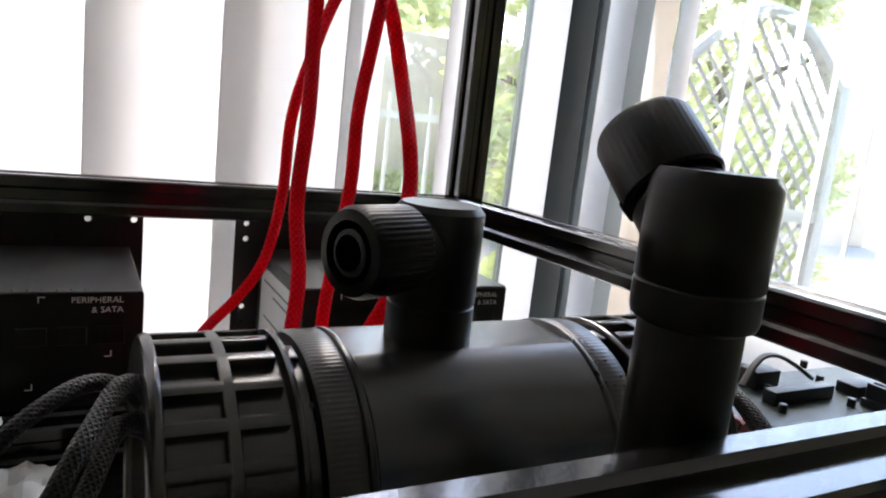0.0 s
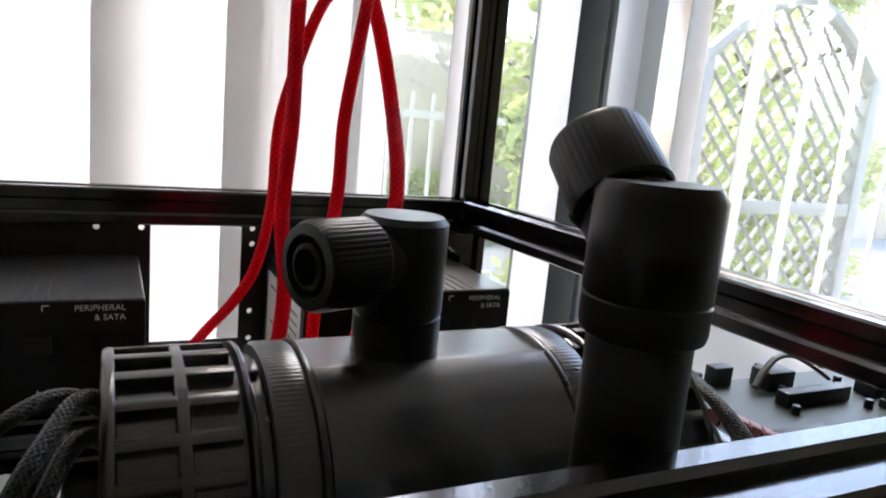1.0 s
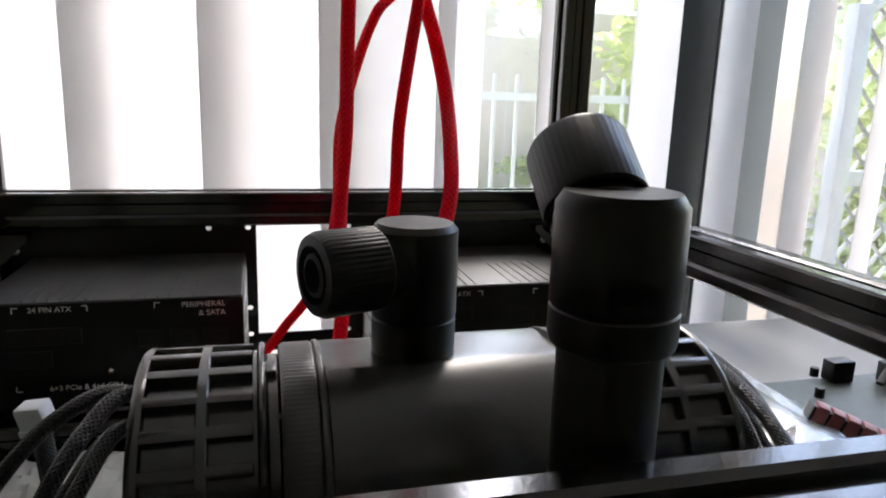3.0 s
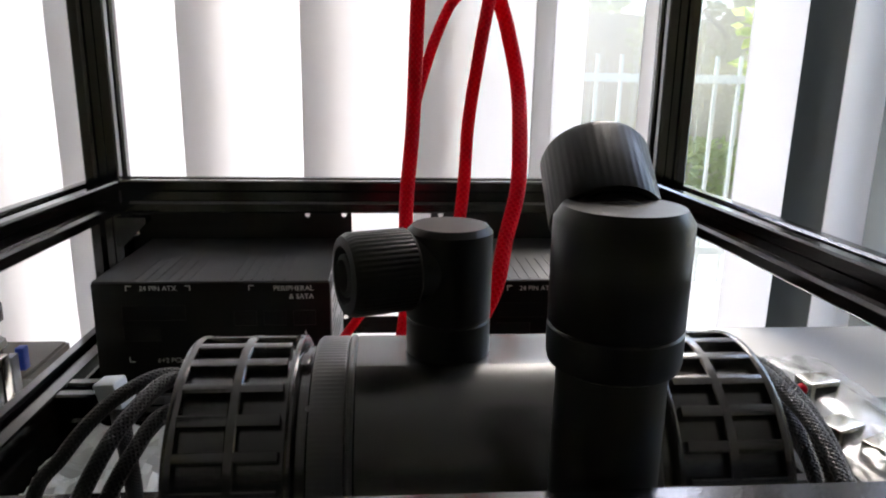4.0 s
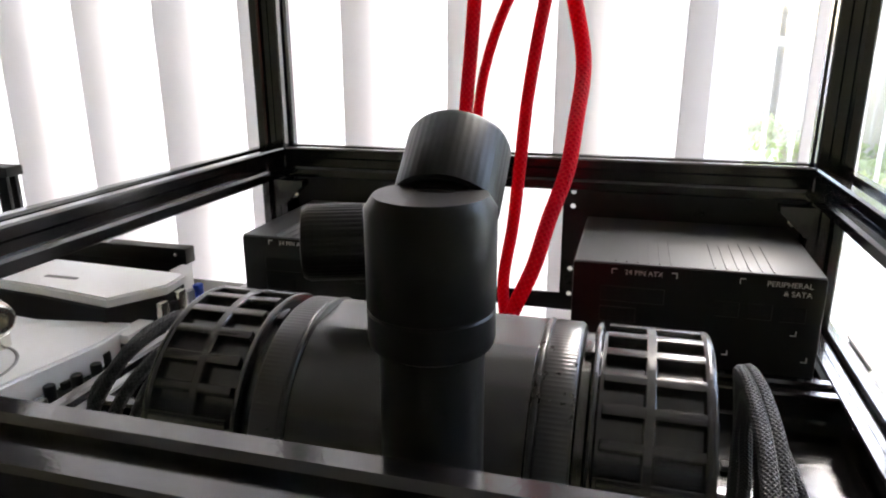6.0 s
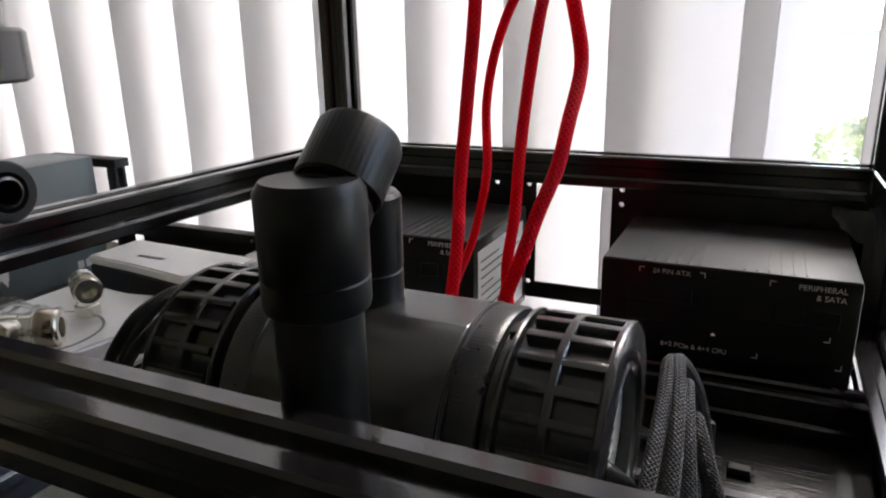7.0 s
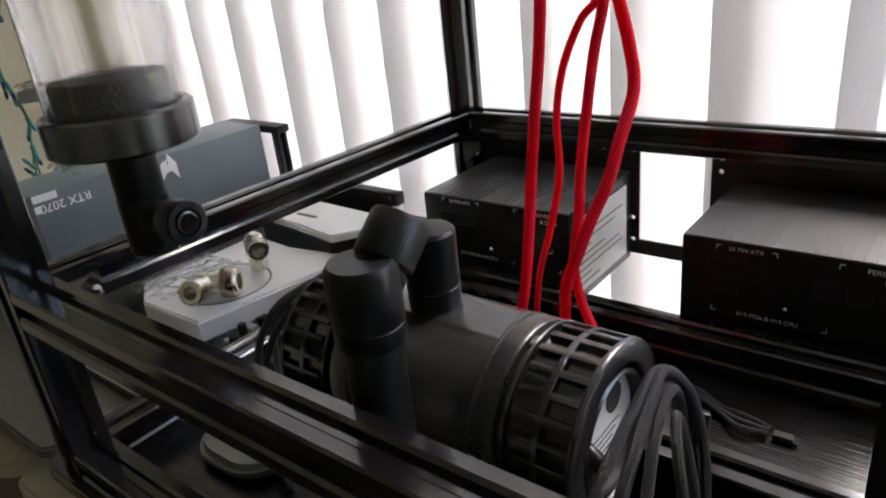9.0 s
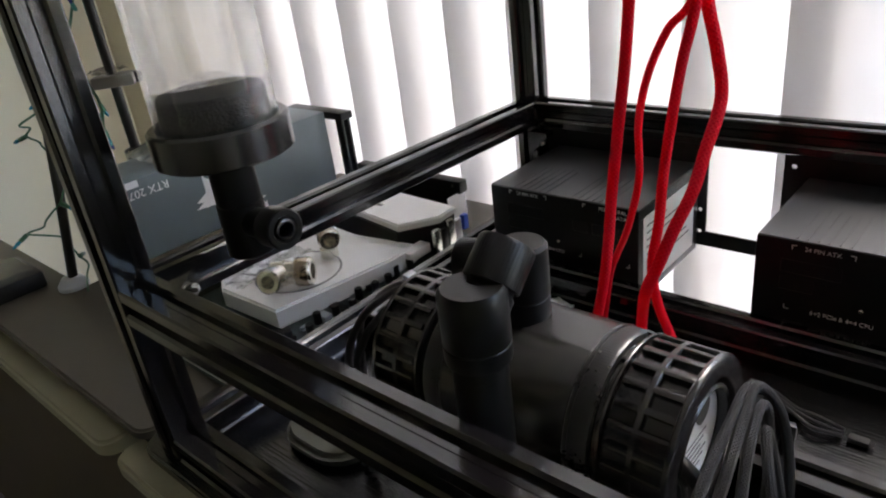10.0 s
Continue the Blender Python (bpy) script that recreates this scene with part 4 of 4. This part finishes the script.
def nickel_fitting(base, turn, tilt, foot, place="lying on a plastic bag", size=1.45):
    t = thing("hose_fitting", "shiny nickel hose fitting " + place, "fitting", base, group="loose nickel fittings")
    t.rotation_euler = (0, radians(tilt), radians(turn))
    t.scale = (size, size, size)
    part("body", lathe(bmesh.new(), [(0, -0.013), (0.0075, -0.013), (0.0085, -0.012), (0.0085, -0.004), (0.0075, -0.0035), (0.0075, 0.002), (0.009, 0.003), (0.009, 0.013), (0.008, 0.014), (0.005, 0.014), (0.0045, 0.006), (0, 0.006)], Matrix.Rotation(radians(90), 4, "Y"), 36), M_CHROME, t)
    # Warm-coloured ring stands in for a brown reflection on the plain nickel.
    part("band", lathe(bmesh.new(), [(0.0091, 0.004), (0.0094, 0.0046), (0.0094, 0.0114), (0.0091, 0.012)], Matrix.Rotation(radians(90), 4, "Y"), 36), M_BRASS_REFL, t)
    if foot:
        part("arm", lathe(bmesh.new(), [(0.0065, 0.004), (0.0065, 0.014), (0.0078, 0.0145), (0.0078, 0.022), (0.0068, 0.0228), (0.0042, 0.0228), (0.004, 0.012), (0, 0.012)], axis((-0.006, 0, 0), foot), 32), M_CHROME, t)
    return t
nickel_fitting((-0.240, 0.304, 0.2040), -30, 0, (0, 0, -1), "standing on the silver cover", 1.15)
nickel_fitting((-0.229, 0.249, 0.1917), 38, 0, (-0.1, -1, 0.25), "lying on the silver cover")
nickel_fitting((-0.448, 0.362, 0.2845), 75, 0, (0, -0.3, 1), "lying on the carton")
tagged(link("plastic_bag", crumple(-0.112, -0.004, 0.288, 0.370, DESK + 0.0005, 0.012, 21, 30, 24), M_FILM), "crumpled milky plastic film on the desk behind the pump", "plastic bag")
tagged(link("plastic_bag", crumple(-0.473, -0.415, 0.235, 0.335, DESK + BH + 0.0008, 0.008, 11, 20, 20, lift=0.024), M_BAG), "crumpled clear plastic bag lying on the carton", "plastic bag")
# ribbed clear connector sleeve near the front corner
rs = thing("connector_sleeve", "ribbed translucent plastic connector strip lying on the board", "connector", (-0.262, 0.168, 0.1580))
part("base", boxed((-0.04, -0.018, 0), (0.04, 0.018, 0.006), 0.001), M_CLIP, rs)
for k in range(9):
    part("rib", boxed((-0.038 + k * 0.0088, -0.017, 0.006), (-0.034 + k * 0.0088, 0.017, 0.012), 0.0008, 1), M_CLIP, rs)
# nylon clip on the left lead and a plug at the right lead
cc = thing("cable_clip", "pale nylon connector cap on a black lead beside the pump", "clip", (-0.022, 0.207, DESK))
part("stem", hose([(-0.006, 0.030, 0.001), (-0.004, 0.018, 0.03), (0.001, 0.004, 0.07), (0, 0, 0.104)], 0.0032, 8, 12), M_BLKBRAID, cc)
hd = part("head", boxed((-0.0046, -0.0036, 0), (0.0046, 0.0036, 0.0085), 0.0010), M_CLIP, cc)
hd.matrix_basis = pose(0, 0, 0.1035, 8, -10, -18)
part("lip", boxed((-0.0050, -0.0040, -0.0014), (0.0050, 0.0040, 0.0008), 0.0004), M_CLIP, hd)
pl = thing("cable_plug", "small black plug of a thin lead on the desk", "plug", (0.222, 0.324, DESK + 0.001))
part("shell", boxed((-0.005, -0.0032, 0), (0.007, 0.0032, 0.004), 0.0012), M_BORE, pl)
for k in range(3):
    part("pin", boxed((0.007, -0.0026 + k * 0.0022, 0.0014), (0.0092, -0.0016 + k * 0.0022, 0.0022)), M_BLACKPL, pl)
for k in range(3):
    tagged(link("thin_lead", hose(((0.214, 0.322 + 0.003 * k, DESK + 0.004), (0.198, 0.318 + 0.006 * k, DESK + 0.006), (0.184, 0.328 + 0.003 * k, DESK + 0.004), (0.168, 0.333 + 0.004 * k, DESK + 0.006), (0.150, 0.325 + 0.012 * k, DESK + 0.003)), 0.0013, 8, 8), M_BLKBRAID), "thin black lead lying on the glossy desk", "cable", "thin leads")
tagged(link("pad", outline_slab(corner(-0.070, 0.147, 0.027, 180, 270) + corner(-0.050, 0.147, 0.027, 270, 360) + corner(-0.050, 0.158, 0.027, 0, 90) + corner(-0.070, 0.158, 0.027, 90, 180), DESK + 0.0002, DESK + 0.012, 0.004), M_PAD), "grey-green pad with rounded corners under the pump", "pad")

# ---- right of the case: second board, bag and metal port boxes ----
b2 = thing("motherboard", "green-grey circuit board with black connectors on pale card", "motherboard", (0.50, 0.33, DESK))
part("card", boxed((-0.17, -0.13, 0), (0.36, 0.205, 0.003), 0.001), M_CARD, b2, "pale card sheet under the board")
part("board", boxed((-0.10, -0.12, 0.0035), (0.16, 0.06, 0.006)), M_PCB, b2)
for x, y, lx, ly, z in ((-0.01, 0.0, 0.075, 0.012, 0.018), (0.005, 0.03, 0.03, 0.02, 0.022), (0.09, -0.005, 0.06, 0.02, 0.016), (-0.035, 0.05, 0.02, 0.012, 0.022), (0.05, -0.06, 0.09, 0.012, 0.014), (-0.07, -0.05, 0.05, 0.016, 0.012)):
    part("connector", boxed((x, y, 0.006), (x + lx, y + ly, z), 0.001), M_BLACKPL, b2)
for k in range(9):
    part("post", lathe(bmesh.new(), [(0, 0.007), (0.0030, 0.007), (0.0034, 0.0064), (0.0034, 0)], Matrix.Translation((-0.09 + 0.026 * k, -0.015 + 0.04 * (k % 3) + 0.006 * (k % 2), 0.006)), 12), M_BLACKPL, b2)
cooler = part("heat_sink", boxed((0.078, -0.055, 0.006), (0.150, -0.015, 0.013), 0.001), M_BLACKPL, b2, "black finned heat sink")
for k in range(8):
    part("fin", boxed((0.080 + k * 0.009, -0.054, 0.013), (0.084 + k * 0.009, -0.016, 0.026), 0.0006, 1), M_BLACKPL, cooler)
part("latch", hose([(-0.012 + 0.09 * u, 0.030 + 0.012 * math.sin(math.pi * u), 0.012 + 0.020 * math.sin(math.pi * u)) for u in (0, 0.2, 0.4, 0.6, 0.8, 1)], 0.0032, 4, 8, 0.6), M_BLACKPL, b2, "curved black retention arm")
for k in range(4):
    part("memory_slot", boxed((-0.085, -0.112 + 0.009 * k, 0.006), (0.06, -0.107 + 0.009 * k, 0.0125), 0.0006, 1), M_BLACKPL if k % 2 else M_PALE, b2)
tagged(link("plastic_bag", crumple(0.318, 0.40, 0.25, 0.45, DESK + 0.0065, 0.008, 8, lift=0.014), M_BAG), "crumpled clear plastic bag beside the case", "plastic bag")
def port_box(x, y, z, turn, lab, red):
    t = thing("port_box", lab, "connector", (x, y, z), group="metal port boxes")
    t.rotation_euler = (0, 0, radians(turn))
    part("shell", boxed((-0.011, -0.008, 0), (0.011, 0.008, 0.015), 0.0008), M_CHROME, t)
    part("opening", boxed((-0.008, -0.0085, 0.003), (0.008, -0.0075, 0.012)), M_BORE, t)
    if red:
        part("stud", lathe(bmesh.new(), [(0, 0.003), (0.003, 0.003), (0.004, 0)], axis((-0.011, 0, 0.008), (-1, 0, 0)), 16), M_RED, t, "red end stud")
tb = thing("terminal_block", "dark terminal block with dull red keys on pale card", "connector", (0.405, 0.300, 0.1605))
tb.rotation_euler = (0, radians(18), radians(-35))
part("body", boxed((-0.030, -0.008, 0), (0.030, 0.008, 0.012), 0.001), M_BLACKPL, tb)
for k in range(6):
    part("key", boxed((-0.028 + k * 0.0094, -0.0088, 0.003), (-0.0205 + k * 0.0094, 0.002, 0.0138), 0.0008), M_DULLRED, tb)
port_box(0.352, 0.372, 0.168, 10, "small nickel metal port box with a red stud", True)
port_box(0.338, 0.325, 0.162, 20, "small nickel metal port box on the board", False)
port_box(0.352, 0.305, 0.160, 25, "small nickel metal port box on the board", False)

# ---- far left: leaning pole with string lights, stand, small box ----
pole = thing("pole", "leaning black pole wound with green mini string lights", "pole", (-0.50, 0.148, DESK))
part("shaft", hose([(0, 0, 0.001), (-0.003, 0.02, 0.10), (-0.005, 0.052, 0.27), (-0.008, 0.12, 0.6)], 0.0052, 6, 12), M_POLE, pole)
part("foot", lathe(bmesh.new(), [(0, 0.012), (0.010, 0.012), (0.016, 0.004), (0.016, 0)], seg=24), M_CLIP, pole, "pale plastic foot")
st = thing("string_lights", "green-wired mini string lights wound on the pole", "string lights", (-0.50, 0.148, DESK), group="string lights")
rg = random.Random(12)
pts = []
for k in range(60):
    z = 0.004 + k * 0.0085
    a = k * 0.55
    rad = 0.010 + 0.012 * rg.random() + (0.02 if k % 7 == 0 else 0)
    pts.append((-0.0045 * z / 0.27 + rad * math.cos(a), 0.052 * z / 0.27 + 0.01 * (z / 0.27 - 1) * (z / 0.27) + rad * math.sin(a), z))
part("wire", hose(pts, 0.0011, 4, 6), M_GREENWIRE, st)
for k in range(3, 58, 4):
    p = Vector(pts[k])
    d = Vector((rg.uniform(-1, 1), rg.uniform(-1, 1), rg.uniform(-0.7, 0.3)))
    sk = part("socket", lathe(bmesh.new(), [(0, 0), (0.0022, 0.0005), (0.0026, 0.004), (0.0022, 0.011), (0, 0.011)], axis(p, d), 10), M_GREENWIRE, st)
    part("bulb", lathe(bmesh.new(), [(0.0018, 0.011), (0.0021, 0.014), (0.0016, 0.019), (0, 0.022)], axis(p, d), 10), M_TEAL if k % 3 else M_BULB, sk)
ms = thing("stand", "thin black stand rod with a grey clamp behind the carton", "stand", (-0.705, 0.347, FLOOR))
part("rod", hose([(0, 0, 0.0), (0, 0, 0.5), (0, 0, 1.0), (0, 0, 1.4)], 0.007, 4, 14), M_POLE, ms)
zb = 0.20 - FLOOR
part("sleeve", lathe(bmesh.new(), [(0.0075, zb - 0.03), (0.010, zb - 0.028), (0.010, zb + 0.005), (0.016, zb + 0.01), (0.016, zb + 0.022), (0.008, zb + 0.026)], seg=20), M_POLE, ms)
arm = boxed((-0.026, -0.016, zb + 0.112), (0.030, 0.016, zb + 0.128), 0.003)
bmesh.ops.rotate(arm, verts=arm.verts, cent=(0, 0, 0), matrix=Matrix.Rotation(radians(51), 3, "Z"))
part("clamp", arm, M_CLAMP, ms, "beige-grey clamp plate")
part("knob", lathe(bmesh.new(), [(0, 0.022), (0.007, 0.022), (0.008, 0.020), (0.008, 0.012), (0.004, 0.010), (0.004, 0)], axis((0.010, 0.012, zb + 0.120), (0.6, 0.8, 0)), 20), M_BLACKPL, ms)
part("base", lathe(bmesh.new(), [(0, 0.02), (0.12, 0.012), (0.13, 0)], seg=32), M_POLE, ms)
tagged(link("parts_bag", crumple(-0.722, -0.682, 0.320, 0.362, FLOOR + zb + 0.1283, 0.008, 33, 14, 14, lift=0.006), M_BAG), "small crumpled clear bag on the clamp plate", "plastic bag")
hs = thing("string_lights", "green-wired mini string lights hanging from the stand rod", "string lights", (-0.705, 0.347, 0.20), group="string lights")
rg = random.Random(27)
line = [(0.006, 0.004, 0.30), (-0.018, -0.012, 0.225), (-0.040, -0.023, 0.185), (-0.034, -0.030, 0.152), (-0.014, -0.030, 0.122), (0.004, -0.031, 0.096), (0.018, -0.041, 0.064), (0.028, -0.048, 0.034), (0.032, -0.050, 0.004)]
for off in (0.0, 0.0045):
    part("wire", hose([(x + off + rg.uniform(-0.002, 0.002), y + rg.uniform(-0.002, 0.002), z) for x, y, z in line], 0.0011, 6, 6), M_GREENWIRE, hs)
for k, (x, y, z) in enumerate(line[1:]):
    for dz in (0.0, -0.012):
        d = Vector((rg.uniform(-0.7, 0.7), rg.uniform(-0.7, 0.7), -1 if k % 3 else 0.8))
        m = axis(Vector((x + 0.002, y, z + dz)), d)
        sk = part("socket", lathe(bmesh.new(), [(0, 0), (0.0026, 0.0005), (0.0031, 0.004), (0.0026, 0.012), (0, 0.012)], m, 10), M_SOCKET, hs)
        part("bulb", lathe(bmesh.new(), [(0.0020, 0.012), (0.0026, 0.015), (0.0019, 0.020), (0, 0.023)], m, 10), M_NAVY if k < 3 or dz else M_TEAL, sk)
sb2 = thing("small_box", "small black box with a parts bag on top, on the desk", "box", (-0.56, 0.105, DESK))
part("body", boxed((-0.05, -0.03, 0), (0.03, 0.028, 0.02), 0.004), M_BLACKPL, sb2)
tagged(link("parts_bag", crumple(-0.60, -0.535, 0.078, 0.125, DESK + 0.0202, 0.006, 15, 14, 12), M_BAG), "small clear bag of parts on a black box", "plastic bag")

# ---- outdoors ----
GZ = FLOOR - 0.08
setting("ground", boxed((-60, WIN_Y + 0.13, GZ - 0.2), (60, 90, GZ)), M_PATIO, "pale sunlit concrete yard outside the window", "ground")
tagged(link("pillar", boxed((0.82, 0.92, GZ), (0.90, 1.05, 2.2), 0.004), M_STUCCO), "tan stucco porch pillar outside the window", "pillar")
def leaves(name, centre, size, n, seed, lab, leaf=0.03, cat="shrub"):
    rg = random.Random(seed)
    vs, fs = [], []
    lumps = [(Vector([rg.uniform(-1, 1) * s for s in size]), rg.uniform(0.2, 0.5)) for _ in range(16)]
    for _ in range(n):
        c, rr = rg.choice(lumps)
        d = Vector([rg.gauss(0, 1) for _ in range(3)]).normalized() * (rg.random() ** 0.4) * rr
        p = c * 0.8 + Vector([d[i] * size[i] for i in range(3)])
        q = Euler([rg.uniform(0, 6.28) for _ in range(3)]).to_matrix()
        l = leaf * rg.uniform(0.6, 1.4)
        b = len(vs)
        vs += [tuple(Vector(centre) + p + q @ Vector(v)) for v in ((0, -l, 0), (l * 0.45, 0, l * 0.1), (0, l, 0), (-l * 0.45, 0, l * 0.1))]
        fs.append((b, b + 1, b + 2, b + 3))
    me = bpy.data.meshes.new(name)
    me.from_pydata(vs, [], fs)
    me.materials.append(M_LEAF)
    return me
def tree(x, y, hgt, size, n, seed, lab, leaf):
    t = thing("tree", lab, "tree", (x, y, GZ), group="trees outside")
    rg = random.Random(seed)
    part("trunk", hose([(0, 0, 0), (0.03, 0.02, hgt * 0.3), (-0.02, 0.0, hgt * 0.6), (0, 0, hgt)], 0.07, 6, 12), M_BARK, t)
    for k in range(5):
        a = k * 1.3
        part("limb", hose([(0, 0, hgt * (0.45 + 0.08 * k)), (0.3 * math.cos(a), 0.3 * math.sin(a), hgt * (0.6 + 0.08 * k)), (0.7 * math.cos(a) * size[0], 0.7 * math.sin(a) * size[1], hgt * (0.72 + 0.08 * k))], 0.03, 5, 8), M_BARK, t)
    o = new("crown", leaves("crown", (0, 0, hgt), size, n, seed, "", leaf))
    o.parent = t
for i, (x, y, hg, sz, n, lf) in enumerate(((3.6, 4.6, 1.7, (1.3, 0.8, 1.0), 4500, 0.07), (5.6, 5.0, 1.9, (1.4, 0.9, 1.2), 4500, 0.07), (1.4, 7.5, 2.6, (1.6, 1.0, 0.9), 3500, 0.09), (-1.5, 9.5, 2.8, (2.0, 1.0, 1.0), 3000, 0.1), (2.8, 9.0, 2.8, (2.0, 1.0, 1.2), 3500, 0.1))):
    tree(x, y, hg, sz, n, 20 + i, "leafy green garden tree beyond the fence", lf)
for i, (x, y, sz, n) in enumerate(((2.9, 3.2, (0.9, 0.35, 0.7), 5000), (4.2, 3.4, (1.0, 0.35, 0.8), 5000), (1.6, 5.2, (1.6, 0.4, 0.35), 3000), (-1.5, 6.0, (1.8, 0.4, 0.3), 2500))):
    tagged(new("shrub", leaves("shrub", (x, y, GZ + sz[2] * 0.8), sz, n, 40 + i, "", 0.045)), "leafy green shrub growing in the yard", "shrub", "shrubs outside")
tagged(link("garden_wall", boxed((1.2, 5.6, GZ), (9.5, 5.75, GZ + 1.75), 0.01), M_STUCCO), "tan stucco garden wall beyond the gate", "wall")
# arched garden gate with lattice
gt = thing("garden_gate", "grey arched garden gate with diamond lattice", "gate", (2.20, 2.2, GZ))
GW = 1.08
GB, GT = 0.08, 1.37
def arch(x):
    return GT + 0.30 * math.sin(math.pi * min(1, max(0, x / GW)))
for x in (0.0, GW):
    part("stile", boxed((x - 0.035, -0.03, 0), (x + 0.035, 0.03, GT + 0.04), 0.004), M_GATE, gt)
part("arch_rail", hose([(GW * k / 12, 0, arch(GW * k / 12)) for k in range(13)], 0.032, 4, 8), M_GATE, gt)
part("rail", boxed((0.035, -0.025, GB), (GW - 0.035, 0.025, GB + 0.07), 0.003), M_GATE, gt)
part("rail", boxed((0.035, -0.025, 0.74), (GW - 0.035, 0.025, 0.80), 0.003), M_GATE, gt)
step = 0.108
for sgn in (1, -1):
    for k in range(-14, 27):
        pts = []
        for j in range(60):
            x = GW * j / 59
            z = GB + sgn * (x - (0 if sgn > 0 else GW)) + k * step
            if GB < z < arch(x) - 0.01 and 0.02 < x < GW - 0.02:
                pts.append((x, 0.004 * sgn, z))
        if len(pts) > 3:
            part("lattice_strip", hose([pts[0], pts[len(pts) // 2], pts[-1]], 0.013, 2, 4, 0.4), M_GATE, gt)
fn = thing("iron_fence", "slim grey iron picket fence across the yard", "fence", (-3.0, 3.4, GZ))
part("rail", boxed((0, -0.015, 1.02), (5.0, 0.015, 1.06)), M_FENCE, fn)
part("rail", boxed((0, -0.015, 0.15), (5.0, 0.015, 0.19)), M_FENCE, fn)
pk = part("picket", boxed((-0.008, -0.008, 0), (0.008, 0.008, 1.15)), M_FENCE, fn)
for k in range(1, 42):
    o = new("picket", pk.data)
    o.parent = fn
    o.location = (0.12 * k, 0, 0)
